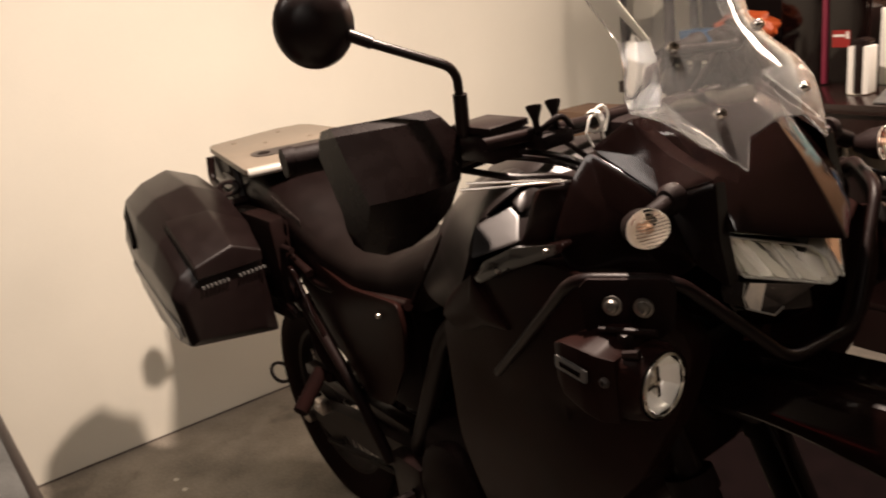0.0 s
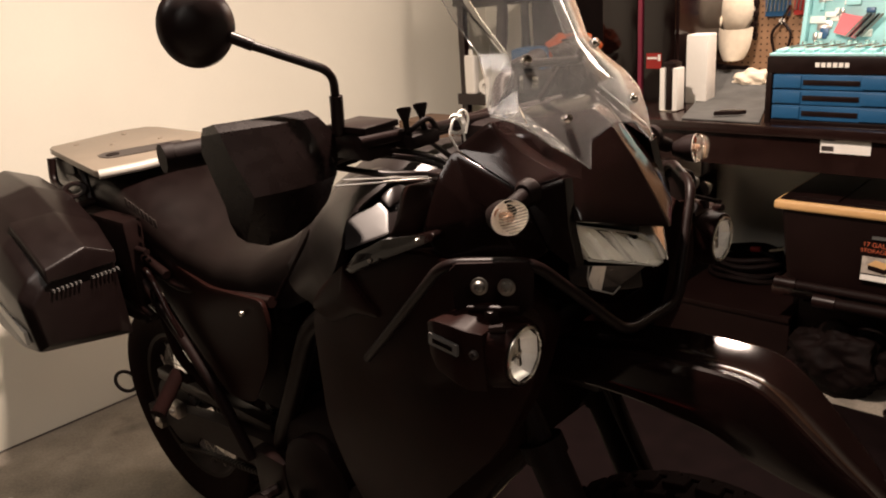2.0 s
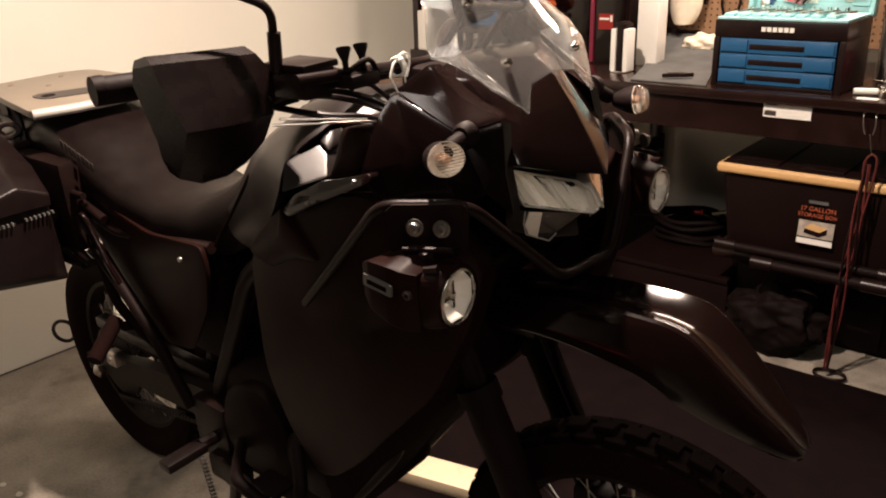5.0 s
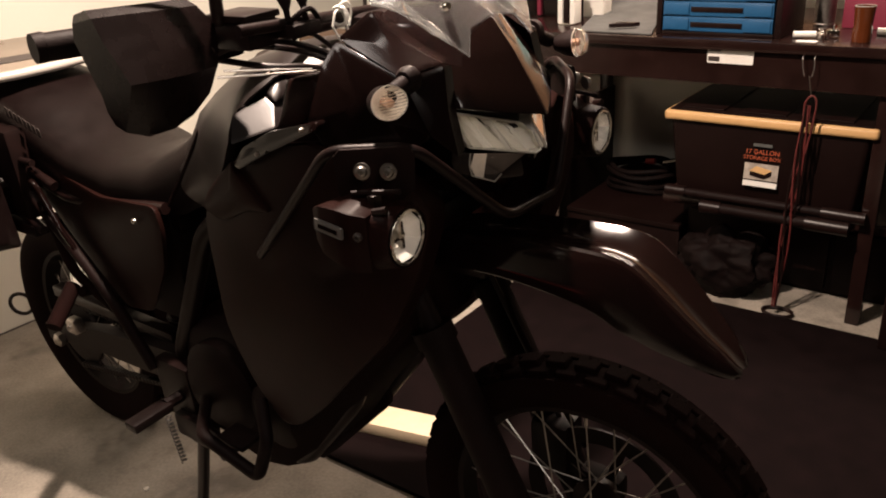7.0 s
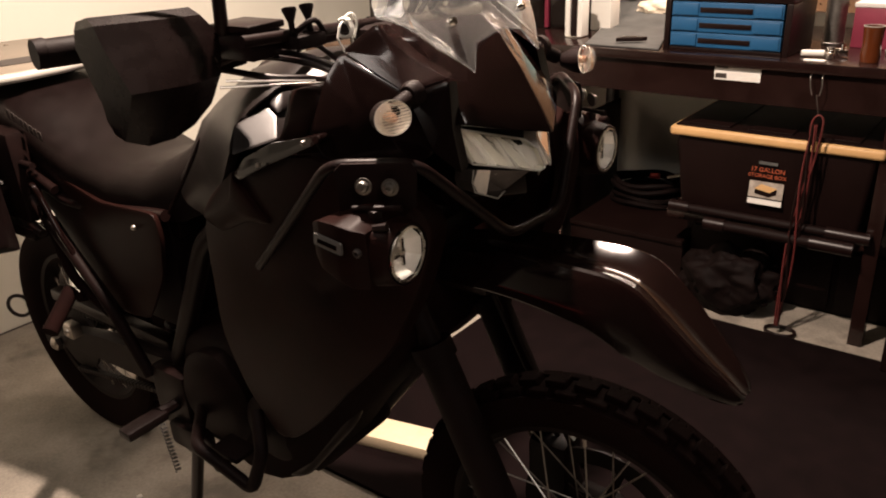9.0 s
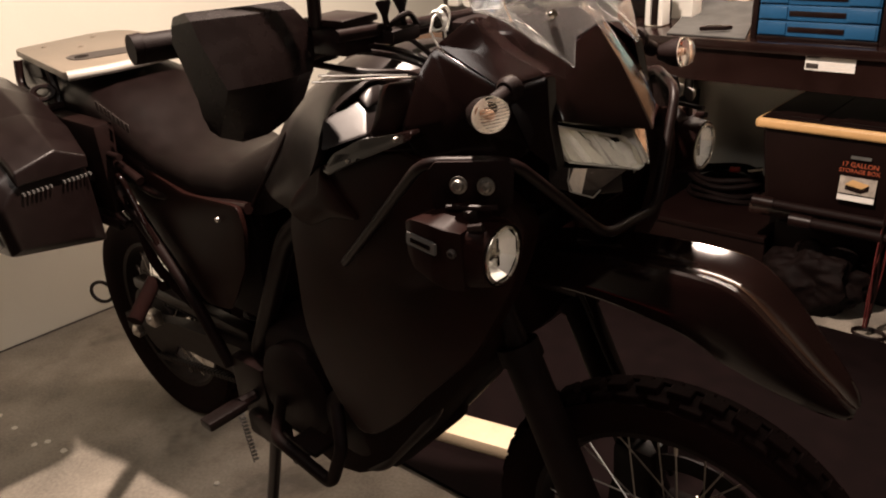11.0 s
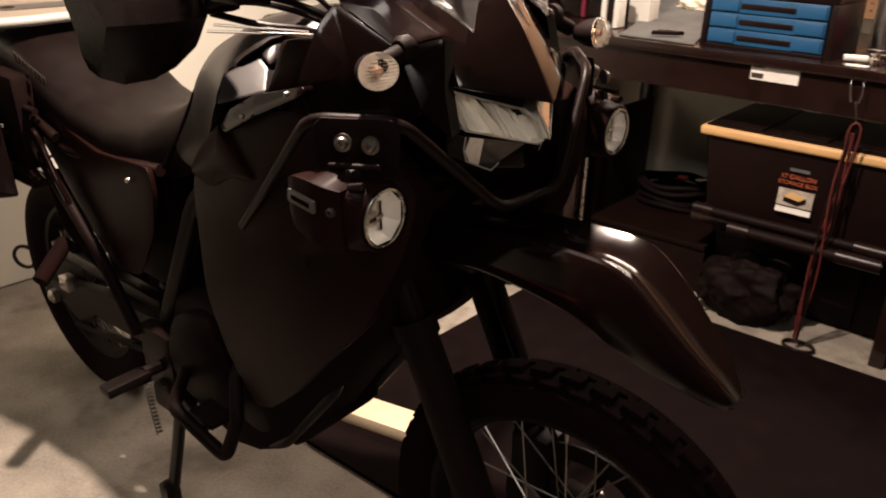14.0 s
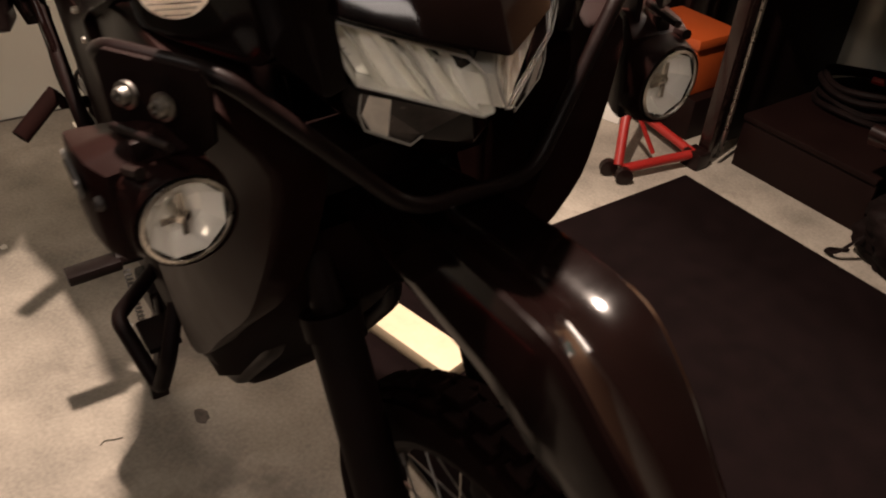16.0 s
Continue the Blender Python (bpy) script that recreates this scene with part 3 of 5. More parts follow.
for s in (-1, 1):
    rows = []
    for u, l in zip(upper, lower):
        u, l = Vector(u), Vector(l)
        row = [u + Vector((0.004, -0.040, 0.010)), u + Vector((0.002, -0.014, 0.008))] + [u.lerp(l, f) + Vector((0, 0.012 * math.sin(math.pi * min(1.0, f + 0.12)), 0)) for f in (0.0, 0.2, 0.4, 0.6, 0.8, 1.0)] + [l + Vector((0, -0.02, -0.004))]
        rows.append([(p.x, s * p.y, p.z) for p in row])
    part("tank_cover", shell(rows, 0.004), "cover", bike, "satin black tank side cover", 70)
plate([(1.0537, 1.1125), (1.0519, 1.1209), (1.0577, 1.127), (1.071, 1.1136), (1.0769, 1.1005)], [0.1738, 0.161, 0.1473, 0.1587, 0.1764], 0.02, "tank_facet", "cover", "small satin facet on the tank side")
# added dull plate keeps the tank side dark beyond the facet
plate([(1.118, 1.146), (1.172, 1.150), (1.195, 1.128), (1.155, 1.078), (1.098, 1.062), (1.112, 1.088), (1.118, 1.116)], [0.184, 0.180, 0.190, 0.200, 0.210, 0.204, 0.196], 0.03, "tank_side_plate", "shroud", "added dull black plate over the tank side")
for p_ in ((1.210, -0.252, 1.0966), (1.108, -0.253, 1.0484)):
    part("trim_bolt", bolt(p_, (0, -1, 0.1), 0.0035), "steel", bike)

tank_rows = []
for x, top, half, low_ in ((0.60, 0.90, 0.07, 0.83), (0.68, 0.97, 0.10, 0.82), (0.78, 1.07, 0.130, 0.82), (0.90, 1.14, 0.152, 0.84), (1.0, 1.162, 0.165, 0.88), (1.08, 1.158, 0.165, 0.95), (1.13, 1.10, 0.13, 1.0)):
    pr = [(-half * 0.75, low_), (-half, low_ + (top - low_) * 0.35), (-half, low_ + (top - low_) * 0.62), (-half * 0.8, top - 0.035), (-half * 0.45, top - 0.008), (0, top), (half * 0.45, top - 0.008), (half * 0.8, top - 0.035), (half, low_ + (top - low_) * 0.62), (half, low_ + (top - low_) * 0.35), (half * 0.75, low_)]
    tank_rows.append([(x, y, z) for y, z in pr])
tank = part("fuel_tank", loft(tank_rows), "cover", bike, "black fuel tank with soft highlights", 60)
part("filler_cap", lathe([(0.045, 0), (0.045, 0.012), (0.036, 0.02), (0, 0.02)], 24, pose(0.9, 0, 1.112)), "dark_metal", bike)

# seat
seat_rows = []
for x, top, half, low_ in ((-0.24, 0.98, 0.10, 0.92), (-0.16, 1.015, 0.135, 0.92), (0.0, 1.03, 0.15, 0.93), (0.12, 1.012, 0.155, 0.91), (0.22, 0.965, 0.155, 0.868), (0.32, 0.915, 0.15, 0.832), (0.44, 0.89, 0.14, 0.803), (0.55, 0.902, 0.124, 0.79), (0.64, 0.945, 0.10, 0.80), (0.70, 0.99, 0.075, 0.83)):
    d = top - low_
    pr = [(-half * 0.93, low_), (-half, low_ + d * 0.25), (-half * 0.98, low_ + d * 0.6), (-half * 0.84, top - d * 0.12), (-half * 0.5, top), (0, top + 0.004), (half * 0.5, top), (half * 0.84, top - d * 0.12), (half * 0.98, low_ + d * 0.6), (half, low_ + d * 0.25), (half * 0.93, low_)]
    seat_rows.append([(x, y, z) for y, z in pr])
seat = part("seat", loft(seat_rows), "vinyl", bike, "black ribbed vinyl dual seat", 60)

for k in range(8):
    f = k / 7
    part("lettering_bar", moved(box(-0.0062, 0.0062, -0.0012, 0.0012, -0.012 if k else -0.015, 0.012, 0.001, 1), pose(0.142 + 0.118 * f, -0.1555, 0.985 - 0.036 * f, 0, 17, 0) @ pose(0, 0, 0, 8, 0, 0)), "seat_print", seat)
for s in (-1, 1):
    part("tank_seam", tube([(0.650, s * 0.128, 0.835), (0.672, s * 0.122, 0.868), (0.71, s * 0.124, 0.905), (0.775, s * 0.138, 0.965), (0.84, s * 0.155, 1.022)], 0.0050, 8, curve=6), "tyre", bike)

# rack
rk = [(-0.385, -0.09), (-0.36, -0.105), (0.07, -0.182), (0.088, -0.178), (0.112, -0.08), (0.118, 0.0), (0.112, 0.08), (0.06, 0.185), (0.0, 0.195), (-0.30, 0.198), (-0.35, 0.185), (-0.385, 0.12)]
rack = part("luggage_rack", prism(rk, 1.044, 1.062, "xy", 0.005), "rack", bike, "flat tan luggage board over the tail")
part("rack_slot", prism([(-0.058, -0.103), (-0.088, -0.096), (-0.1036, -0.0713), (-0.032, 0.098), (-0.020, 0.104), (0.024, 0.0933), (0.045, 0.072), (0.040, 0.055), (-0.012, -0.085), (-0.03, -0.100)], 1.0622, 1.0640, "xy"), "seat_print", rack, "dark inset strip")
part("slot_hole", lathe([(0.0, 1.0640), (0.017, 1.0640), (0.017, 1.0652), (0.011, 1.0652), (0.011, 1.0645), (0.0, 1.0645)], 20, pose(-0.052, -0.073, 0)), "matte", rack)
part("rack_edge", tube([(0.082, -0.178, 1.052), (0.110, -0.09, 1.052), (0.118, 0.0, 1.052), (0.110, 0.09, 1.052)], 0.0115, 10), "lens_rim", rack, "pale rounded front edge")
for x, y in ((-0.31, -0.05), (-0.2, 0.0), (-0.31, 0.09), (-0.12, 0.1)):
    part("rack_bolt", bolt((x, y, 1.062), (0, 0, 1), 0.007, 0.003), "rack", rack)
for s in (-1, 1):
    part("rack_strut", join(bent([(-0.30, s * 0.13, 1.045), (-0.30, s * 0.14, 0.98), (0.05, s * 0.16, 0.90), (0.28, s * 0.165, 0.83)], 0.011), rod((-0.1, s * 0.14, 1.045), (-0.06, s * 0.15, 0.93), 0.011), box(-0.34, -0.2, s * 0.1 - 0.02, s * 0.1 + 0.02, 0.98, 1.04, 0.006)), "satin", bike)
part("tail", loft([[(-0.42, -0.05, 0.93), (-0.42, 0.05, 0.93), (-0.42, 0.05, 0.98), (-0.42, -0.05, 0.98)], [(0.2, -0.12, 0.84), (0.2, 0.12, 0.84), (0.2, 0.12, 0.93), (0.2, -0.12, 0.93)]]), "matte", bike)
part("tail_signal", join(lathe([(0.0, 0), (0.028, 0.004), (0.032, 0.03), (0.02, 0.05), (0, 0.052)], 16, pose(-0.3, -0.2, 0.93, 0, -90, 0)), rod((-0.3, -0.05, 0.94), (-0.3, -0.2, 0.93), 0.009)), "satin", bike, "rear turn signal on its stalk")

plate([(-0.38, 0.99), (-0.20, 1.01), (0.10, 0.965), (0.28, 0.88), (0.30, 0.83), (0.14, 0.80), (-0.10, 0.86), (-0.36, 0.93)], [0.10, 0.13, 0.148, 0.152, 0.152, 0.15, 0.135, 0.10], 0.05, "tail_cowl", "satin", "black tail side cover", 0.004, 0.02, 0.4)
part("grab_rail", bent([(0.079, -0.178, 0.933), (0.163, -0.180, 0.884), (0.235, -0.178, 0.883)], 0.008, 0.02), "matte", bike, "black grab rail end")
part("stay_bracket", join(bent([(0.215, -0.185, 0.838), (0.235, -0.190, 0.842), (0.25, -0.188, 0.82), (0.294, -0.186, 0.731), (0.34, -0.182, 0.667)], 0.007, 0.012), box(0.232, 0.25, -0.194, -0.182, 0.77, 0.795, 0.003)), "gloss", bike)
# subframe, side panel, engine
plate([(0.14, 0.80), (0.262, 0.863), (0.435, 0.828), (0.641, 0.843), (0.653, 0.793), (0.63, 0.70), (0.55, 0.58), (0.44, 0.56), (0.28, 0.68)], [0.14, 0.15, 0.155, 0.16, 0.162, 0.162, 0.165, 0.16, 0.15], 0.016, "side_panel", "shroud", "satin black side panel under the seat", 0.004, 0.02, 0.3)
part("side_panel_bolt", bolt((0.573, -0.166, 0.802), (0, -1, 0), 0.006), "steel", bike)
for s in (-1, 1):
    part("subframe_rail", bent([(0.62, s * 0.12, 0.82), (0.30, s * 0.15, 0.80), (-0.25, s * 0.13, 0.93)], 0.013), "satin", bike, "black frame tube")
    part("peg_hanger", bent([(0.18, s * 0.175, 0.80), (0.42, s * 0.185, 0.60), (0.50, s * 0.17, 0.42)], 0.014), "engine", bike, "black frame tube")
    part("case_rail", bent([(-0.2, s * 0.15, 0.92), (0.12, s * 0.19, 0.76), (0.22, s * 0.19, 0.72)], 0.011), "satin", bike)
    part("frame_spar", bent([(1.08, s * 0.05, 1.05), (0.72, s * 0.11, 0.78), (0.55, s * 0.12, 0.45), (0.62, s * 0.12, 0.3)], 0.022), "dark_metal", bike)
    part("down_tube", bent([(1.12, s * 0.05, 0.9), (1.08, s * 0.10, 0.5), (0.92, s * 0.12, 0.3), (0.6, s * 0.12, 0.29)], 0.018), "dark_metal", bike)
    part("swingarm", loft([[(0.56, s * 0.10, 0.37), (0.56, s * 0.14, 0.37), (0.56, s * 0.14, 0.46), (0.56, s * 0.10, 0.46)], [(0.2, s * 0.095, 0.34), (0.2, s * 0.13, 0.34), (0.2, s * 0.13, 0.41), (0.2, s * 0.095, 0.41)], [(-0.09, s * 0.095, 0.30), (-0.09, s * 0.125, 0.30), (-0.09, s * 0.125, 0.35), (-0.09, s * 0.095, 0.35)]]), "dark_metal", bike)
    part("rear_axle_nut", lathe([(0.02, 0), (0.02, 0.016), (0.011, 0.022)], 6, pose(-0.015, s * 0.125, 0.322, 90 if s < 0 else -90, 0, 0)), "steel", bike)
part("chain_adjuster_bolt", join(box(0.125, 0.165, -0.168, -0.14, 0.405, 0.443, 0.004), bolt((0.145, -0.168, 0.424), (0.3, -1, 0.3), 0.009)), "steel", bike)
part("crankcase", join(box(0.56, 0.98, -0.13, 0.13, 0.30, 0.56, 0.05, 3), lathe([(0.11, 0), (0.11, 0.03), (0.085, 0.05), (0, 0.05)], 28, pose(0.72, -0.125, 0.43, 90, 0, 0)), lathe([(0.075, 0), (0.075, 0.03), (0.05, 0.045), (0, 0.045)], 24, pose(0.89, -0.125, 0.42, 90, 0, 0))), "engine", bike, "black engine crankcase")
part("cylinder", join(*[box(0.80 + 0.006 * (k % 2), 1.0 - 0.006 * (k % 2), -0.10 + 0.006 * (k % 2), 0.10 - 0.006 * (k % 2), 0.56 + 0.018 * k, 0.578 + 0.018 * k) for k in range(12)]), "engine", bike)
part("radiator", box(1.04, 1.09, -0.18, 0.18, 0.62, 0.93, 0.01), "matte", bike)
part("airbox", box(0.3, 0.6, -0.11, 0.11, 0.52, 0.82, 0.04), "matte", bike)
part("seat_pan", loft([[(0.10, -0.135, 0.80), (0.10, 0.135, 0.80), (0.10, 0.135, 0.92), (0.10, -0.135, 0.92)], [(0.62, -0.095, 0.76), (0.62, 0.095, 0.76), (0.62, 0.095, 0.83), (0.62, -0.095, 0.83)]]), "matte", bike)
part("shock", join(tube([(0.42, 0, 0.38), (0.34, 0, 0.78)], 0.018, 10), *[ring([(0.04 + 0.005 * math.cos(a), 0.005 * math.sin(a)) for a in (0, 1.57, 3.14, 4.71)], 20, Matrix.Translation((0.40 - 0.008 * k, 0, 0.45 + 0.035 * k))) for k in range(8)]), "dark_metal", bike)
SK = []
for x, top, low_, wt, wl in ((0.60, 0.31, 0.255, 0.13, 0.09), (0.70, 0.33, 0.225, 0.145, 0.10), (0.80, 0.37, 0.225, 0.155, 0.115), (0.88, 0.42, 0.25, 0.16, 0.12), (0.97, 0.48, 0.335, 0.17, 0.125), (1.06, 0.57, 0.462, 0.17, 0.13), (1.13, 0.65, 0.545, 0.17, 0.13), (1.20, 0.74, 0.635, 0.165, 0.13), (1.265, 0.82, 0.705, 0.15, 0.12)):
    m_ = (top + low_) / 2
    SK.append([(x, -wt, top), (x, -wt, m_ + 0.02), (x, -(wt + wl) / 2 - 0.004, low_ + 0.03), (x, -wl * 0.85, low_ + 0.006), (x, -wl * 0.4, low_), (x, wl * 0.25, low_), (x, wl * 0.5, low_ + 0.02), (x, wl * 0.75, low_ + 0.05), (x, wl * 0.85, max(m_, low_ + 0.055)), (x, wl * 0.9, top)])
part("skid_plate", loft(SK), "tyre", bike, "black bash plate and lower cowl", 50)
part("rear_mudguard", shell([[(0.02 + 0.36 * math.cos(a), y, 0.33 + 0.37 * math.sin(a)) for y in (-0.06, 0, 0.06)] for a in (0.5, 0.9, 1.3, 1.7, 2.1)], 0.004), "matte", bike)
# chain
chain = part("drive_chain", join(rod((0.60, -0.086, 0.43), (-0.015, -0.086, 0.425), 0.004, 6), rod((0.60, -0.086, 0.32), (-0.015, -0.086, 0.215), 0.004, 6)), "dark_metal", bike, "drive chain")
link = None
for k in range(40):
    f = k / 39
    for z0, z1, lean in ((0.43, 0.425, 0.5), (0.32, 0.215, 9.7)):
        if link is None:
            ln = link = part("chain_link", box(-0.007, 0.007, -0.009, 0.009, -0.007, 0.007, 0.002, 1), "dark_metal", chain)
        else:
            ln = new("chain_link", link.data)
            ln.parent = chain
        ln.matrix_basis = pose(0.60 - 0.615 * f, -0.086, z0 + (z1 - z0) * f, 0, -lean, 0)
part("chain_guard", box(-0.02, 0.5, -0.11, -0.075, 0.445, 0.475, 0.006), "satin", bike)

# foot controls and stand
part("footpeg_bracket", join(box(0.5, 0.62, -0.17, -0.13, 0.30, 0.45, 0.012), box(0.56, 0.66, -0.19, -0.14, 0.27, 0.33, 0.01)), "dark_metal", bike)
part("rider_footpeg", join(box(0.570, 0.610, -0.310, -0.21, 0.366, 0.388, 0.006), rod((0.58, -0.15, 0.37), (0.59, -0.22, 0.380), 0.014)), "vinyl", bike, "rubber-topped rider footpeg")
part("passenger_peg", join(tube([(0.30, -0.20, 0.60), (0.34, -0.29, 0.545)], 0.018, 10), rod((0.31, -0.15, 0.57), (0.33, -0.2, 0.59), 0.012), bent([(0.22, -0.17, 0.74), (0.28, -0.18, 0.62), (0.40, -0.17, 0.55)], 0.012)), "tyre", bike, "folded passenger footpeg")
part("gear_pedal", join(bent([(0.58, -0.155, 0.31), (0.70, -0.185, 0.32), (0.79, -0.20, 0.33)], 0.008), rod((0.79, -0.185, 0.33), (0.79, -0.235, 0.33), 0.010)), "dark_metal", bike, "foot pedal")
part("guard_foot", join(bent([(0.68, -0.17, 0.40), (0.79, -0.268, 0.412), (0.925, -0.250, 0.350), (0.945, -0.228, 0.43), (0.90, -0.19, 0.49)], 0.0135, 0.02), box(0.80, 0.88, -0.245, -0.19, 0.385, 0.397, 0.004)), "matte", bike, "black foot guard loop")
part("side_stand", join(tube([(0.635, -0.165, 0.31), (0.612, -0.185, 0.16), (0.592, -0.205, 0.03)], 0.014, 12), box(0.575, 0.61, -0.228, -0.19, 0.005, 0.075, 0.008), box(0.60, 0.66, -0.185, -0.15, 0.26, 0.33, 0.008)), "satin", bike, "black side stand")
sp = []
for k in range(90):
    a = k * 0.9
    f = k / 89
    sp.append((0.555 + 0.02 * f + 0.0065 * math.cos(a), -0.2 + 0.0065 * math.sin(a), 0.325 - 0.125 * f))
part("stand_spring", tube(sp, 0.0018, 5), "plate_grey", bike, "coiled stand return spring")
part("tie_down_ring", join(ring([(0.036 + 0.006 * math.cos(t_), 0.006 * math.sin(t_)) for t_ in (0, 0.785, 1.57, 2.356, 3.14, 3.93, 4.71, 5.5)], 28, pose(-0.455, -0.026, 0.262, 90, 0, 35)), rod((-0.42, -0.01, 0.27), (-0.315, 0.0, 0.30), 0.008)), "satin", bike, "small black ring behind the rear tyre")

# crash bar with fog lamps
part("crash_bar", bent([(1.02, -0.215, 0.845), (1.275, -0.276, 1.082), (1.373, -0.212, 1.080), (1.428, -0.078, 0.938), (1.436, 0.050, 0.935), (1.402, 0.170, 1.083), (1.315, 0.268, 1.088), (1.07, 0.225, 0.86)], 0.0078, 0.028, 12), "dark_metal", bike, "bent black crash bar tube")
for s, c, nrm in ((-1, Vector((1.388, -0.260, 0.972)), Vector((1, 0.07, 0.0))), (1, Vector((1.422, 0.24, 0.972)), Vector((1, 0.0, 0)))):
    O = c - Vector((1.367, s * 0.238, 0.958))
    ox, oy, oz = O
    part("bar_plate", moved(prism([(-0.038, -0.034), (-0.040, 0.020), (-0.030, 0.030), (0.062, 0.030), (0.070, 0.018), (0.066, -0.030), (0.040, -0.052), (-0.010, -0.052)], -0.003, 0.003, "xz", 0.002), Matrix.Translation(Vector((1.322, s * 0.258, 1.0565)) + O * 0) @ pose(0, 0, 0, 0, 0, -s * 31.6)), "engine", bike)
    part("lamp_bracket", moved(join(rod((1.298, s * 0.262, 1.018), (1.362, s * 0.238, 1.022), 0.004), box(1.322, 1.334, s * 0.252 - 0.008, s * 0.252 + 0.008, 0.998, 1.018, 0.002)), Matrix.Translation(O)), "satin", bike)
    for x, y, z in ((1.309, 0.264, 1.046), (1.339, 0.246, 1.044)):
        at = Matrix.Translation(Vector((x, s * (y - 0.016), z)) + O) @ Vector((0.45, s * 0.9, 0.1)).to_track_quat("Z", "Y").to_matrix().to_4x4()
        part("bar_bolt", join(lathe([(0.0115, 0), (0.0115, 0.003), (0.0082, 0.0035), (0.0080, 0.007), (0.0066, 0.0095), (0.0035, 0.0105), (0.0035, 0.007), (0.0, 0.007)], 16, at)), "spoke", bike, "domed steel bolt")
    q = nrm.to_track_quat("Z", "Y").to_matrix().to_4x4()
    at = Matrix.Translation(c) @ q @ Matrix.Diagonal((0.84, 0.84, 0.9, 1))
    f = part("fog_lamp", lathe([(0.0, -0.062), (0.026, -0.060), (0.040, -0.038), (0.0445, -0.004), (0.0445, 0.001), (0.0425, 0.001), (0.041, -0.006), (0.034, -0.024), (0.0, -0.038)], 36, at), "gloss", bike, "round clear fog lamp in a black housing")
    prof = [(0.0415, -0.002), (0.036, -0.012), (0.026, -0.024), (0.012, -0.030), (0.0, -0.031)]
    part("reflector", lathe([(0.0, -0.036), (0.030, -0.030), (0.042, -0.006)] + [(r, z - 0.001) for r, z in prof], 8, at @ pose(0, 0, 0, 0, 0, 20 if s < 0 else 0)), "fog_bowl", f, "faceted polished reflector bowl", 12)
    part("bulb_shield", join(lathe([(0.008, -0.030), (0.008, -0.010), (0.0, -0.008)], 12, at), moved(box(-0.003, 0.003, -0.02, 0.026, -0.013, -0.009), at), moved(box(-0.022, -0.003, -0.003, 0.003, -0.013, -0.010), at)), "chrome", f)
    part("lens", lathe([(0.0, 0.006), (0.022, 0.005), (0.042, 0.0), (0.042, -0.001), (0.022, 0.0035), (0.0, 0.0045)], 36, at), "lens", f, "clear glass lens").visible_shadow = False
    part("lens_ring", ring([(0.0455, -0.006), (0.0455, 0.001), (0.0418, 0.002), (0.0418, -0.004)], 40, at), "rim_metal", f)
    sleeve = []
    for x, ry_, rz_, power in ((1.330, 0.040, 0.0425, 5.0), (1.352, 0.0405, 0.0425, 3.2), (1.3655, 0.0425, 0.0425, 2.0), (1.367, 0.0405, 0.0405, 2.0), (1.340, 0.0395, 0.0395, 2.0)):
        row = []
        for k in range(32):
            a = 2 * math.pi * k / 32
            ca, sa = math.cos(a), math.sin(a)
            rr = (abs(ca / ry_) ** power + abs(sa / rz_) ** power) ** (-1 / power)
            row.append(Vector((x, s * (0.238 + (0.006 if power > 4 else 0.0) + rr * ca), 0.958 + rr * sa)) + O)
        sleeve.append(row)
    part("lamp_sleeve", loft(sleeve, cap=False), "shroud", f, "black sleeve from the housing to the lens")
    sec = [[(1.250, 0.268, 0.998), (1.250, 0.292, 1.000), (1.252, 0.294, 0.955), (1.250, 0.27, 0.95)], [(1.266, 0.245, 1.004), (1.266, 0.297, 1.008), (1.266, 0.299, 0.938), (1.266, 0.245, 0.93)], [(1.296, 0.222, 1.020), (1.298, 0.297, 1.007), (1.298, 0.299, 0.925), (1.296, 0.222, 0.915)], [(1.316, 0.212, 1.023), (1.318, 0.294, 1.003), (1.318, 0.294, 0.918), (1.316, 0.212, 0.912)], [(1.336, 0.204, 1.004), (1.338, 0.284, 0.999), (1.338, 0.284, 0.918), (1.336, 0.204, 0.914)]]
    hs = loft([[Vector((x, s * y, z)) + O for x, y, z in r] for r in sec])
    bmesh.ops.bevel(hs, geom=hs.edges[:], offset=0.004, segments=2, profile=0.6, affect="EDGES")
    part("housing", hs, "shroud", f, "angular black lamp housing", 25)
    part("badge", moved(box(-0.026, 0.026, -0.0015, 0.0015, -0.0085, 0.0085, 0.003), Matrix.Translation(O) @ pose(1.284, s * 0.2995, 0.979, 0, 0, s * 2) @ pose(0, 0, 0, 0, 6, 0)), "plate_grey", f, "small grey maker's plate")
    part("badge_bar", moved(box(-0.017, 0.017, -0.0008, 0.0008, -0.003, 0.003), Matrix.Translation(O) @ pose(1.284, s * 0.3015, 0.979, 0, 0, s * 2) @ pose(0, 0, 0, 0, 6, 0)), "gloss", f)
    part("badge_bolt", bolt(Vector((1.327, s * 0.2895, 0.972)) + O, (0.2, s, 0), 0.0065), "seat_print", f)
    part("adjuster", rod(Vector((1.338, s * 0.268, 1.0)) + O, Vector((1.356, s * 0.262, 1.004)) + O, 0.0055), "satin", f)

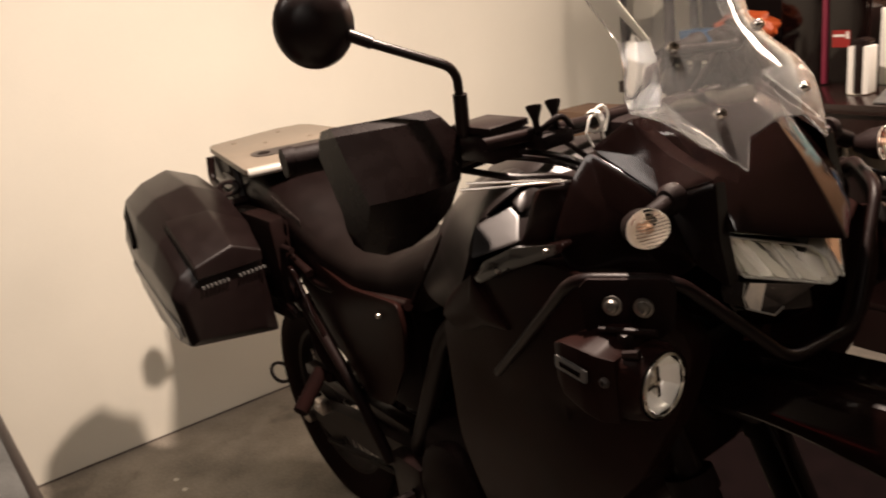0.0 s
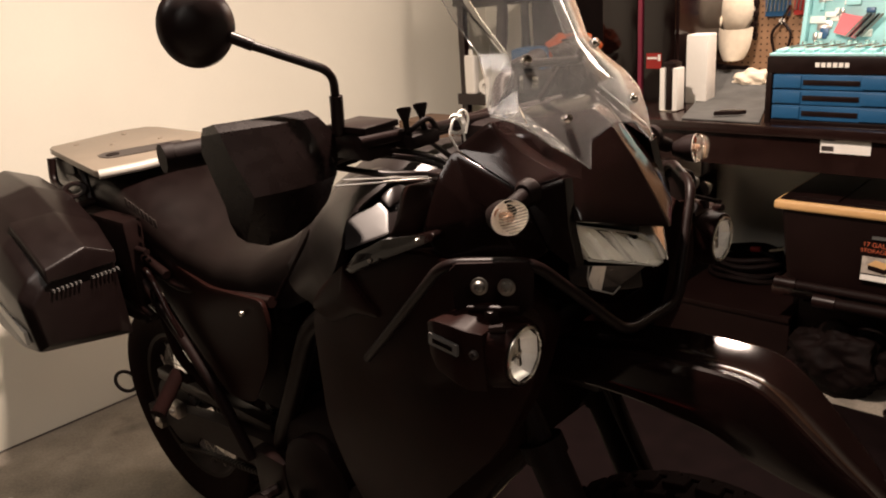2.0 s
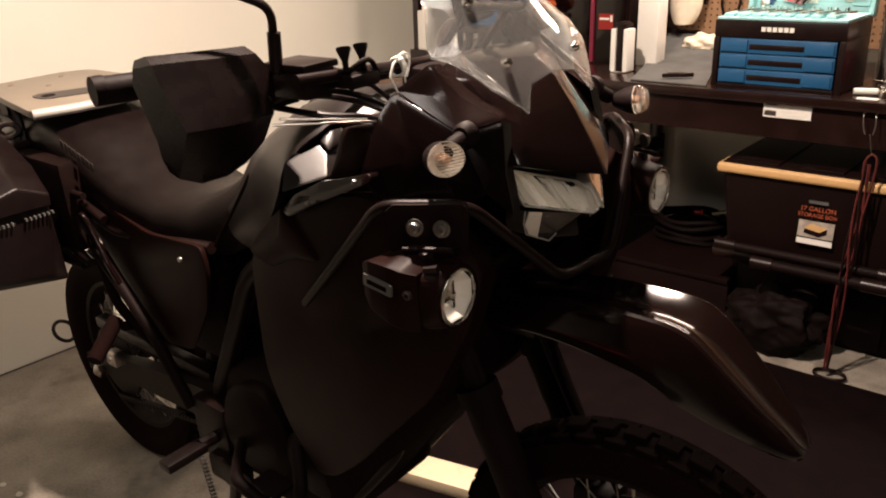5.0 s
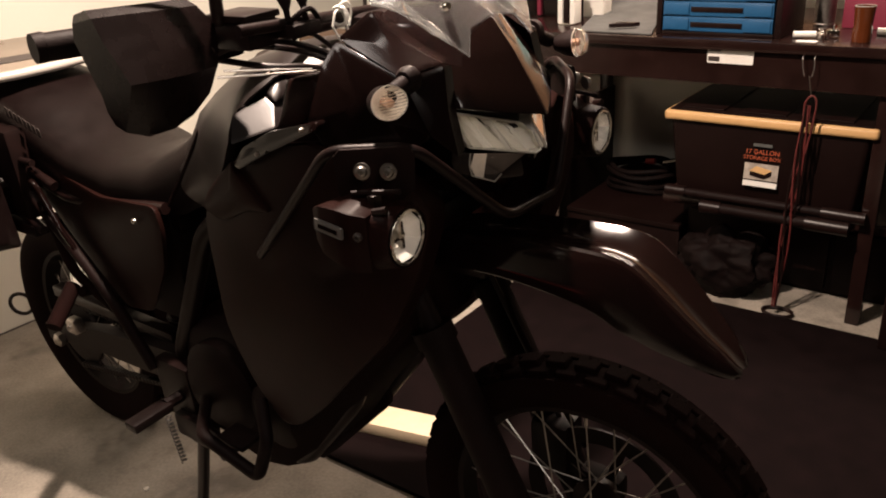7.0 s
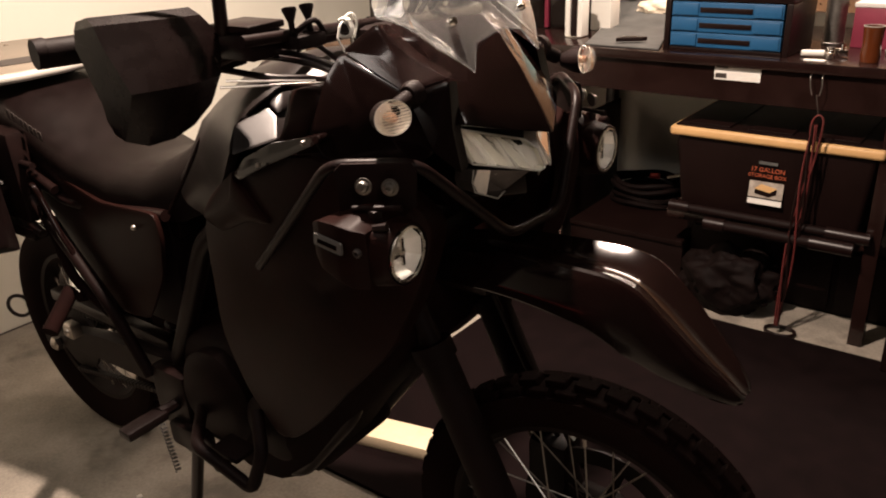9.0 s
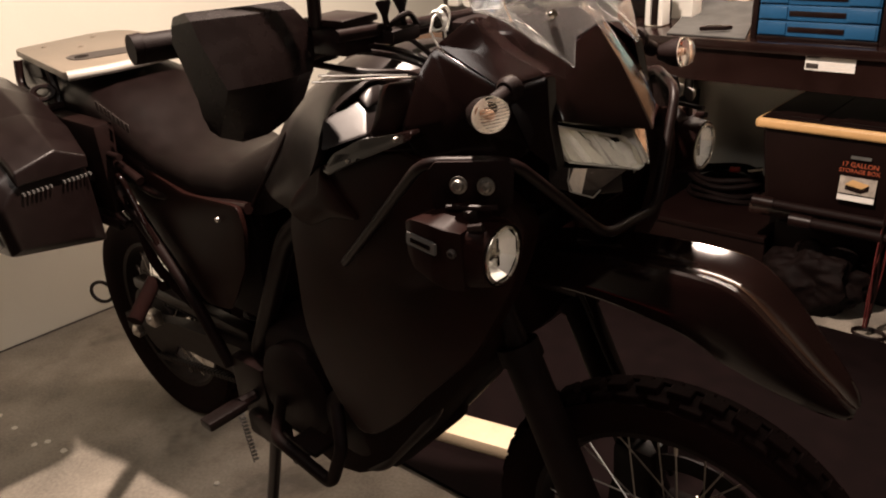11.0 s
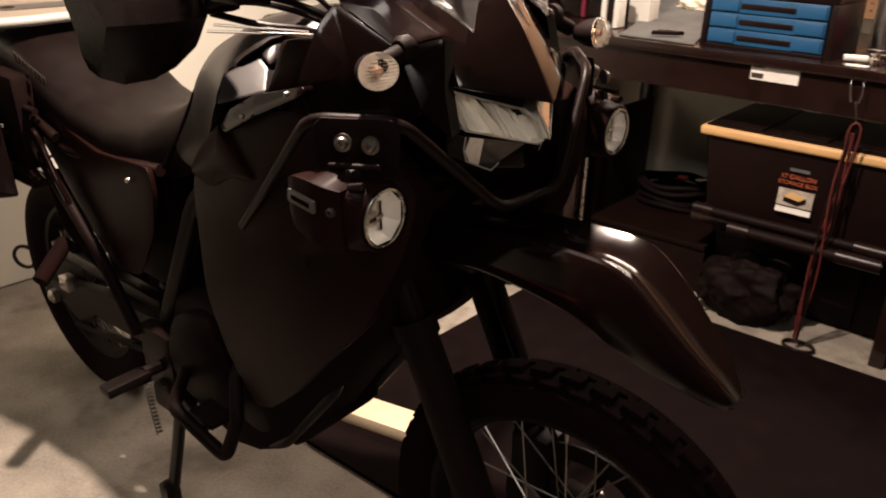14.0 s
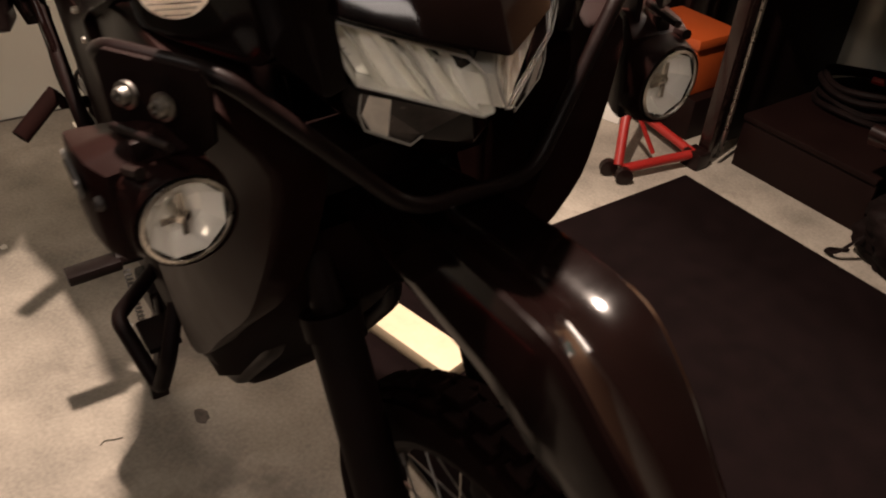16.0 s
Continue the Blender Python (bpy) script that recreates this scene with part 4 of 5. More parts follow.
# turn signals
for s in (-1, 1):
    c = Vector((1.383, 0.225, 1.127)) if s > 0 else Vector((1.351, -0.2265, 1.1415))
    q = Vector((0.95, 0.15 if s > 0 else -0.36, 0.08)).to_track_quat("Z", "Y").to_matrix().to_4x4()
    at = Matrix.Translation(c) @ q @ Matrix.Diagonal((0.80, 0.70, 0.9, 1))
    t_ = part("turn_signal", join(lathe([(0.0, -0.045), (0.016, -0.042), (0.029, -0.02), (0.0335, -0.001), (0.032, -0.001), (0.025, -0.016), (0.0, -0.024)], 28, at), rod((1.336, s * 0.15, 1.158), (1.336, s * 0.215, 1.143 if s < 0 else 1.130), 0.012, 12), lathe([(0.018, 0), (0.018, 0.012), (0.013, 0.018)], 16, pose(1.336, s * 0.158, 1.156, 90 if s < 0 else -90, 0, 0))), "matte", bike, "clear-lens turn signal on a rubber stalk")
    part("reflector", lathe([(0.0, -0.022), (0.024, -0.014), (0.0325, 0.0), (0.031, 0.0), (0.022, -0.012), (0.0, -0.018)], 24, at), "signal_bowl", t_)
    part("bulb", lathe([(0.007, -0.018), (0.01, -0.006), (0.007, 0.006), (0, 0.008)], 12, at), "amber", t_, "amber bulb")
    part("lens", join(lathe([(0.033, -0.001), (0.031, 0.008), (0.022, 0.016), (0.0, 0.019), (0.0, 0.016), (0.02, 0.013), (0.029, 0.006)], 28, at)), "lens", t_, "clear ribbed lens").visible_shadow = False
    part("lens_ribs", join(*[moved(box(-0.026 * math.cos(k * 0.28), 0.026 * math.cos(k * 0.28), k * 0.0058 - 0.0006, k * 0.0058 + 0.0006, 0.012, 0.0165), at) for k in range(-4, 5)]), "lens", t_)

# handlebar, guards, mirror
part("handlebar", bent([(0.92, -0.43, 1.232), (0.97, -0.24, 1.222), (1.04, -0.13, 1.19), (1.06, 0.13, 1.19), (0.97, 0.24, 1.222), (0.92, 0.43, 1.232)], 0.0115, 0.05), "satin", bike, "black handlebar")
part("cross_brace", tube([(1.14, -0.275, 1.232), (1.16, -0.006, 1.216), (1.16, 0.17, 1.206)], 0.0085, 10), "satin", bike, "straight handlebar cross brace")
for s in (-1, 1):
    part("grip", join(tube([(0.925, s * 0.432, 1.232), (0.955, s * 0.30, 1.228)], 0.0195, 18), lathe([(0.0, 0), (0.0205, 0.0), (0.021, 0.014), (0.0195, 0.018)], 16, Matrix.Translation((0.92, s * 0.445, 1.2325)) @ Vector((0.2, -s, 0)).to_track_quat("Z", "Y").to_matrix().to_4x4())), "matte", bike, "black rubber grip")
def guard_row(lead, a, d, bulge):
    """A row of the guard: its outer edge, then the flat front face from the ridge to the inner edge."""
    a, d = Vector(a), Vector(d)
    return [lead] + [tuple(a.lerp(d, f) + Vector((bulge * 4 * f * (1 - f), 0, 0))) for f in (0.0, 0.25, 0.5, 0.75, 1.0)]


hg = [guard_row((1.0, -0.417, 1.273), (1.030, -0.4206, 1.279), (1.056, -0.289, 1.273), 0.006),
      guard_row((1.004, -0.424, 1.264), (1.050, -0.4255, 1.272), (1.070, -0.284, 1.264), 0.010),
      guard_row((1.008, -0.430, 1.245), (1.064, -0.4262, 1.246), (1.077, -0.266, 1.238), 0.014),
      guard_row((1.022, -0.430, 1.215), (1.083, -0.4250, 1.219), (1.084, -0.272, 1.212), 0.016),
      guard_row((1.036, -0.430, 1.184), (1.100, -0.4237, 1.193), (1.089, -0.283, 1.186), 0.014),
      guard_row((1.040, -0.430, 1.176), (1.094, -0.4237, 1.184), (1.083, -0.284, 1.178), 0.013),
      [(1.050, -0.4345, 1.155), (1.080, -0.4270, 1.152), (1.085, -0.403, 1.145), (1.086, -0.365, 1.143), (1.084, -0.325, 1.148), (1.079, -0.291, 1.160)],
      [(1.058, -0.4363, 1.138), (1.066, -0.4270, 1.130), (1.075, -0.403, 1.118), (1.078, -0.365, 1.118), (1.078, -0.331, 1.128), (1.077, -0.297, 1.149)]]
part("hand_guard", shell(hg, 0.004), "guard", bike, "angular black plastic hand guard", 18)
hg2 = [[(x, -y, z) for x, y, z in r][::-1] for r in hg]
part("hand_guard", shell(hg2, 0.004), "guard", bike, "angular black plastic hand guard", 18)
part("guard_mount", rod((1.03, -0.26, 1.225), (1.09, -0.29, 1.205), 0.008), "satin", bike)
part("brake_reservoir", join(box(1.060, 1.134, -0.256, -0.198, 1.200, 1.240, 0.004), box(1.056, 1.139, -0.260, -0.194, 1.239, 1.249, 0.003)), "satin", bike, "rectangular brake fluid reservoir")
part("brake_lever", join(bent([(1.05, -0.22, 1.205), (1.045, -0.27, 1.208), (1.03, -0.39, 1.205)], 0.007), box(1.0, 1.06, -0.26, -0.2, 1.18, 1.23, 0.01)), "dark_metal", bike, "brake lever")
part("switch_pod", box(0.95, 1.01, -0.30, -0.25, 1.20, 1.25, 0.012), "matte", bike)
mir = part("mirror", lathe([(0.0, -0.02), (0.03, -0.018), (0.048, -0.008), (0.054, 0.006), (0.052, 0.012), (0, 0.012)], 40, Matrix.Translation((0.995, -0.394, 1.404)) @ Vector((-0.96, 0.12, 0.0)).to_track_quat("Z", "Y").to_matrix().to_4x4()), "satin", bike, "round black mirror on a bent stalk", 50)
part("mirror_glass", lathe([(0.0, 0.0125), (0.049, 0.0125), (0.049, 0.0135), (0, 0.0135)], 40, Matrix.Translation((0.995, -0.394, 1.404)) @ Vector((-0.96, 0.12, 0.0)).to_track_quat("Z", "Y").to_matrix().to_4x4()), "mirror", mir)
part("mirror_stalk", join(bent([(1.085, -0.262, 1.235), (1.093, -0.263, 1.325), (1.02, -0.352, 1.378)], 0.0062, 0.02), tube([(1.086, -0.262, 1.24), (1.092, -0.263, 1.292)], 0.0095, 12), tube([(1.03, -0.34, 1.371), (1.012, -0.36, 1.385)], 0.008, 10)), "satin", mir)
for p_, r_ in (([(1.06, -0.25, 1.20), (1.12, -0.20, 1.195), (1.15, -0.13, 1.165), (1.17, -0.08, 1.12)], 0.005), ([(1.05, -0.255, 1.19), (1.12, -0.23, 1.21), (1.15, -0.14, 1.18), (1.18, -0.07, 1.12)], 0.0045), ([(1.04, -0.24, 1.18), (1.10, -0.2, 1.165), (1.14, -0.13, 1.148), (1.17, -0.08, 1.10)], 0.005), ([(1.10, -0.19, 1.235), (1.14, -0.15, 1.21), (1.16, -0.11, 1.17), (1.17, -0.06, 1.12)], 0.004)):
    part("control_cable", tube(p_, r_, 8, curve=8), "satin", bike)
part("cable_guide", join(rod((1.08, -0.265, 1.172), (1.15, -0.16, 1.156), 0.002), rod((1.07, -0.27, 1.163), (1.16, -0.12, 1.146), 0.002)), "steel", bike, "bright metal cable guide")
part("cord_loop", join(tube([(1.165, -0.12, 1.21), (1.175, -0.115, 1.185), (1.17, -0.098, 1.165), (1.165, -0.088, 1.19), (1.165, -0.095, 1.225), (1.165, -0.11, 1.23), (1.165, -0.12, 1.21)], 0.0018, 6, curve=6), ring([(0.0135 + 0.003 * math.cos(a), 0.006 * math.sin(a)) for a in (0, 1.57, 3.14, 4.71)], 20, pose(1.16, -0.098, 1.221, 80, 0, 10)), tube([(1.165, -0.105, 1.235), (1.17, -0.092, 1.242), (1.168, -0.08, 1.228), (1.165, -0.085, 1.205)], 0.002, 6, curve=6)), "white", bike, "loop of white cord tied on the brace")
for y in (-0.201, -0.168):
    part("mount_knob", join(lathe([(0.004, 0.0), (0.0045, 0.014), (0.0105, 0.030), (0.010, 0.033), (0.0, 0.0335)], 14, pose(1.16, y, 1.233, 0, -14, 0) @ pose(0, 0, 0, -10, 0, 0)), rod((1.155, y + 0.012, 1.205), (1.16, y, 1.24), 0.004)), "matte", bike, "flared knob of the phone holder")
part("phone_mount", join(box(1.135, 1.175, -0.205, -0.15, 1.208, 1.228, 0.006), tube([(1.15, -0.2, 1.225), (1.17, -0.17, 1.245), (1.16, -0.14, 1.225)], 0.004, 8, curve=6)), "matte", bike)

# pannier on the right side: cuts across it from back to front
PAN = [(-0.20, [(-0.24, 0.78), (-0.24, 0.98), (-0.30, 1.045), (-0.365, 1.025), (-0.405, 0.995), (-0.425, 0.91), (-0.41, 0.82)]),
       (-0.165, [(-0.21, 0.72), (-0.221, 1.035), (-0.297, 1.070), (-0.367, 1.052), (-0.416, 1.020), (-0.441, 0.925), (-0.432, 0.79)]),
       (-0.03, [(-0.205, 0.69), (-0.21, 1.00), (-0.295, 1.046), (-0.378, 1.034), (-0.432, 1.003), (-0.452, 0.912), (-0.444, 0.74)]),
       (0.09, [(-0.205, 0.68), (-0.21, 0.94), (-0.293, 0.985), (-0.38, 0.985), (-0.43, 0.955), (-0.457, 0.90), (-0.448, 0.72)]),
       (0.19, [(-0.235, 0.69), (-0.24, 0.905), (-0.305, 0.93), (-0.398, 0.91), (-0.43, 0.895), (-0.460, 0.86), (-0.446, 0.73)]),
       (0.212, [(-0.27, 0.715), (-0.255, 0.88), (-0.309, 0.90), (-0.395, 0.885), (-0.415, 0.87), (-0.44, 0.84), (-0.43, 0.745)])]
pn = loft([[(x, y, z) for y, z in cut_] for x, cut_ in PAN])
bmesh.ops.bevel(pn, geom=pn.edges[:], offset=0.007, segments=2, profile=0.6, affect="EDGES")
pan = part("side_case", pn, "pannier", bike, "hard grey-black plastic pannier", 30)
cor = loft([[(0.075, -0.40, 1.0), (0.08, -0.296, 0.998), (0.09, -0.212, 0.948), (0.09, -0.225, 0.92), (0.08, -0.30, 0.95), (0.075, -0.402, 0.95)],
            [(0.222, -0.402, 0.914), (0.224, -0.309, 0.938), (0.222, -0.244, 0.907), (0.222, -0.246, 0.878), (0.224, -0.309, 0.885), (0.222, -0.404, 0.882)]])
bmesh.ops.bevel(cor, geom=cor.edges[:], offset=0.006, segments=3, profile=0.6, affect="EDGES")
part("case_lid_ridge", cor, "pannier", pan, "raised front corner of the lid", 30)
part("lid_groove", loft([[(-0.16, -0.42, 1.010), (-0.16, -0.43, 0.985), (-0.16, -0.415, 0.985)], [(-0.05, -0.452, 0.945), (-0.05, -0.456, 0.925), (-0.05, -0.444, 0.925)]]), "matte", pan)
part("case_strip", loft([[(-0.13, -0.436, 0.875), (-0.13, -0.446, 0.875), (-0.13, -0.446, 0.848), (-0.13, -0.436, 0.848)], [(0.16, -0.450, 0.775), (0.16, -0.458, 0.775), (0.16, -0.458, 0.745), (0.16, -0.450, 0.745)]]), "lens_rim", pan, "pale strip along the outer edge")
for k in range(16):
    if k != 7 and k != 8:
        part("vent_slot", box(0.211, 0.2225, -0.395 + 0.0098 * k, -0.391 + 0.0098 * k, 0.861, 0.867), "plate_grey", pan)
for x, z in ((-0.05, 0.96), (0.12, 0.82)):
    part("case_mount", rod((x, -0.15, z), (x, -0.22, z), 0.012), "satin", bike)
part("tie_loop", ring([(0.016 + 0.006 * math.cos(t_), 0.006 * math.sin(t_)) for t_ in (0, 1.05, 2.1, 3.14, 4.2, 5.24)], 20, pose(-0.06, -0.185, 1.0, 70, 0, 60) @ Matrix.Diagonal((1.5, 1, 1, 1))), "satin", bike)
part("tail_stem", bent([(-0.36, -0.06, 0.90), (-0.42, -0.05, 0.72), (-0.40, -0.03, 0.58)], 0.014, 0.06), "matte", bike)
part("case_frame", join(box(-0.10, 0.20, -0.205, -0.165, 0.70, 0.73, 0.008), box(-0.12, 0.19, -0.20, -0.15, 0.74, 0.955, 0.012)), "engine", bike, "black pannier frame")

# ---- floor things ----
def room(x, y, z=0.0, rz=0.0):
    return ROOM @ pose(x, y, z, 0, 0, rz)


mat_ = finish("rubber_mat", box(0.476, 2.75, 0.157, 1.542, 0.0, 0.012, 0.003), M["rubber_mat"])
mat_.matrix_world = ROOM
tagged(mat_, "black textured rubber mat lying on the concrete", "mat")

wood = finish("lumber_piece", box(-0.135, 0.125, -0.047, 0.047, 0, 0.038, 0.003), M["lumber"])
wood.matrix_world = pose(0.678, 0.415, 0.012, 0, 0, 18)
tagged(wood, "short pale pine board lying on the mat", "lumber")

# ---- workbench ----
BZ = 0.915
wb = thing("workbench", "long black workbench with a low shelf against the wall", "workbench", room(0, 0))
part("top", box(0.05, 2.75, 1.58, 2.43, BZ - 0.032, BZ, 0.004), "bench", wb, "scuffed black bench top")
part("apron", box(0.07, 2.73, 1.60, 1.635, 0.772, BZ - 0.034), "bench", wb)
for x, y in ((0.43, 1.69), (1.615, 1.645), (2.65, 1.645), (0.356, 2.385), (1.9, 2.385)):
    part("leg", box(x - 0.022, x + 0.022, y - 0.025, y + 0.025, 0.0, 0.772, 0.003), "bench", wb)
part("end_panel", box(0.400, 0.412, 1.717, 2.358, 0.03, 0.565, 0.002), "tote", wb, "dark end panel between the legs")
part("leg_strip", box(0.464, 0.474, 1.70, 1.712, 0.03, 0.772), "rim_metal", wb, "bright metal strip on the leg")
part("shelf", box(0.92, 2.6, 1.68, 2.38, 0.305, 0.340, 0.003), "bench", wb, "black lower shelf")
part("shelf_post", box(0.925, 0.96, 1.9, 1.94, 0.0, 0.305), "bench", wb)
part("label", moved(box(1.073, 1.220, 1.597, 1.5995, 0.839, 0.895), Matrix()), "paper", wb, "white printed product label")
part("label_print", box(1.077, 1.113, 1.5955, 1.597, 0.845, 0.860), "seat_print", wb)
part("label_print", join(box(1.077, 1.115, 1.5955, 1.597, 0.877, 0.8815), box(1.077, 1.112, 1.5955, 1.597, 0.887, 0.889)), "grey", wb)
part("label_print", join(*[box(1.124, 1.212 - 0.02 * (k % 2), 1.5962, 1.597, 0.850 + 0.012 * k, 0.8515 + 0.012 * k) for k in range(4)]), "signal_bowl", wb)

tote = thing("storage_tote", "black storage tote with a yellow-tan lid on the bench shelf", "storage box", room(1.273, 1.83, 0.340))
tb_ = loft([[(-0.29, -0.185, 0), (0.29, -0.185, 0), (0.29, 0.185, 0), (-0.29, 0.185, 0)], [(-0.318, -0.212, 0.30), (0.318, -0.212, 0.30), (0.318, 0.212, 0.30), (-0.318, 0.212, 0.30)]])
bmesh.ops.bevel(tb_, geom=tb_.edges[:], offset=0.02, segments=3, profile=0.6, affect="EDGES")
part("body", tb_, "tote", tote)
part("lid", join(box(-0.337, 0.337, -0.228, 0.228, 0.295, 0.328, 0.012, 3)), "tote_lid", tote, "yellow-tan lid rim")
lt = part("lid_top", box(-0.32, 0.32, -0.215, 0.215, 0.327, 0.334, 0.003), "tote", tote, "dark ribbed lid top")
for k in range(3):
    part("lid_rib", box(-0.28 + 0.2 * k, -0.14 + 0.2 * k, -0.2, 0.2, 0.333, 0.34, 0.003), "tote", lt)
st = part("sticker", moved(box(-0.055, 0.055, -0.001, 0.001, -0.055, 0.0), pose(0.0, -0.203, 0.17, -5, 0, 0)), "sticker", tote, "product sticker")
part("sticker_picture", moved(join(prism([(-0.035, -0.03), (-0.015, -0.012), (0.035, -0.022), (0.035, -0.038), (0.012, -0.05), (-0.035, -0.042)], -0.003, -0.001)), pose(0.0, -0.203, 0.17, -5, 0, 0)), "tote", tote)
part("sticker_picture_lid", moved(prism([(-0.037, -0.026), (-0.016, -0.008), (0.036, -0.018), (0.014, -0.034)], -0.0045, -0.003), pose(0.0, -0.203, 0.17, -5, 0, 0)), "tote_lid", tote)
part("sticker_strip", moved(box(-0.055, 0.055, -0.001, 0.001, -0.078, -0.06), pose(0.0, -0.203, 0.17, -5, 0, 0)), "paper", tote)


def words(body, size, m, mat, parent, name="lettering"):
    c = bpy.data.curves.new(name, "FONT")
    c.body, c.size, c.extrude, c.align_x = body, size, 0.0004, "CENTER"
    tmp = bpy.data.objects.new(name, c)
    scene.collection.objects.link(tmp)
    me = bpy.data.meshes.new_from_object(tmp.evaluated_get(bpy.context.evaluated_depsgraph_get()))
    bpy.data.objects.remove(tmp)
    me.materials.clear()
    me.materials.append(M[mat])
    me.transform(m)
    ob = new(name, me)
    ob.parent = parent
    return ob


words("17 GALLON", 0.021, pose(0.0, -0.2105, 0.205, 85, 0, 0), "letter", tote)
words("STORAGE BOX", 0.018, pose(0.0, -0.209, 0.185, 85, 0, 0), "letter", tote)
part("lettering_bar", moved(box(-0.03, 0.03, -0.001, 0.001, -0.005, 0.005), pose(0, -0.2118, 0.236, -5, 0, 0)), "grey", tote)

# cylinders on the shelf edge
for y, z, x0, x1, r in ((1.60, 0.383, 0.97, 1.60, 0.016), (1.578, 0.348, 1.105, 1.56, 0.019)):
    t_ = thing("pole_case", "long black tube resting on the shelf edge", "tube", room(0, 0), "tubes on the shelf")
    part("barrel", rod((x0, y, z), (x1, y, z), r, 14), "matte", t_)
    part("cap", rod((x0 - 0.01, y, z), (x0 + 0.06, y, z), r + 0.004, 14), "satin", t_)
    part("cap", rod((x1 - 0.12, y, z), (x1 + 0.01, y, z), r + 0.004, 14), "satin", t_)
    part("shelf_hook", box(x0 + 0.2, x0 + 0.22, y, 1.69, z - r - 0.006, z - r), "bench", t_)

# cord hanging from the bench
cord = thing("rope", "dark red twisted cord hanging from the bench edge in a loop", "rope", room(1.385, 1.575, 0))
for k in range(5):
    ph = 2 * math.pi * k / 5
    pts = []
    for i in range(13):
        f = i / 12
        r = 0.006 + 0.010 * math.sin(math.pi * f)
        pts.append((0.022 - 0.03 * f + r * math.cos(ph + 5.2 * f), -0.010 + 0.5 * r * math.sin(ph + 5.2 * f), 0.735 - 0.70 * f))
    part("strand", tube(pts, 0.0030, 7, curve=5), "cord" if k % 2 == 0 else "satin", cord)
part("top_loop", tube([(0.012, -0.01, 0.70), (0.014, -0.012, 0.745), (0.03, -0.012, 0.765), (0.045, -0.012, 0.745), (0.04, -0.01, 0.66), (0.03, -0.012, 0.58)], 0.0034, 7, curve=6), "cord", cord)
part("hanger_wire", rod((0.014, -0.012, 0.825), (0.028, -0.012, 0.762), 0.0015, 6), "steel", cord)
for x in (-0.012, 0.022):
    part("hook", bent([(x, 0.02, 0.882), (x, -0.004, 0.880), (x + 0.004, -0.007, 0.848), (0.008 + 0.6 * x, -0.010, 0.822)], 0.0015, 0.01, 6), "spoke", cord, "thin bright wire hook")
part("lower_coil", join(*[tube([(0.005 + 0.05 * math.cos(a), 0.0 + 0.035 * math.sin(a), 0.008 + 0.006 * k) for a in [2 * math.pi * i / 20 for i in range(21)]], 0.0038, 6) for k in range(2)]), "satin", cord)

# tool chest with open lid
ch = thing("tool_chest", "blue and black three-drawer tool chest with its lid open", "tool chest", room(1.075, 1.80, BZ))
part("body", box(-0.205, 0.205, -0.15, 0.15, 0.16, 0.215, 0.006), "satin", ch, "black chest frame")
for x in (-0.205, 0.185):
    part("side_wall", box(x, x + 0.02, -0.15, 0.15, 0, 0.161, 0.004), "satin", ch)
part("base", box(-0.184, 0.184, -0.15, 0.15, 0, 0.012, 0.003), "satin", ch)
part("back_wall", box(-0.184, 0.184, 0.12, 0.148, 0.012, 0.16), "satin", ch)
for k in range(3):
    z = 0.014 + 0.049 * k
    d = part("drawer", join(box(-0.18, 0.18, -0.152, 0.1, z, z + 0.046, 0.003), box(-0.175, -0.09, -0.158, -0.15, z + 0.004, z + 0.042, 0.003), box(0.09, 0.175, -0.158, -0.15, z + 0.004, z + 0.042, 0.003)), "blue", ch, "blue drawer front")
    part("handle", box(-0.085, 0.085, -0.156, -0.1515, z + 0.014, z + 0.03, 0.002), "satin", d, "recessed dark pull")
part("name_bar", join(*[box(-0.052 + 0.0175 * k, -0.039 + 0.0175 * k, -0.1525, -0.15, 0.182, 0.196) for k in range(6)]), "white", ch)
tray = part("tray", box(-0.2, 0.2, -0.145, 0.145, 0.2155, 0.224, 0.003), "cyan", ch, "pale cyan socket tray")
for k in range(8):
    part("tray_rib", box(-0.185 + 0.045 * k, -0.155 + 0.045 * k, -0.13, 0.0, 0.224, 0.234, 0.002), "cyan", tray)
for k in range(12):
    part("socket", lathe([(0.008, 0), (0.008, 0.02), (0.0, 0.02)], 10, pose(-0.16 + 0.027 * k, 0.06 + 0.03 * (k % 2), 0.224)), "chrome", tray)
for k in range(7):
    part("wrench", rod((-0.15 + 0.05 * k, -0.11, 0.238), (-0.11 + 0.05 * k, -0.02, 0.24), 0.005), "chrome", tray)
lidm = pose(0, 0.15, 0.215, -12, 0, 0)
lid = part("open_lid", moved(join(box(-0.205, 0.205, 0.03, 0.05, 0.0, 0.30, 0.008), box(-0.205, -0.19, -0.01, 0.04, 0, 0.30, 0.004), box(0.19, 0.205, -0.01, 0.04, 0, 0.30, 0.004), box(-0.2, 0.2, -0.01, 0.04, 0.285, 0.30, 0.004)), lidm), "cyan", ch, "open lid lined in pale cyan")
rng = random.Random(4)
pk = []
for k in range(64):
    x, z = -0.17 + 0.34 * rng.random(), 0.03 + 0.23 * rng.random()
    w, h = 0.006 + 0.022 * rng.random() ** 2, 0.004 + 0.010 * rng.random()
    pk.append(moved(box(x - w, x + w, 0.018 + 0.006 * rng.random(), 0.031, z - h, z + h, 0.002), lidm))
for k, piece in enumerate(pk):
    part("lid_pocket", piece, ("white", "white", "cyan", "blue", "steel")[k % 5], lid)
part("bit_case", moved(prism([(-0.10, 0.05), (-0.03, 0.03), (-0.01, 0.10), (-0.08, 0.115)], 0.0, 0.016), lidm), "pink", lid, "pink plastic holder")
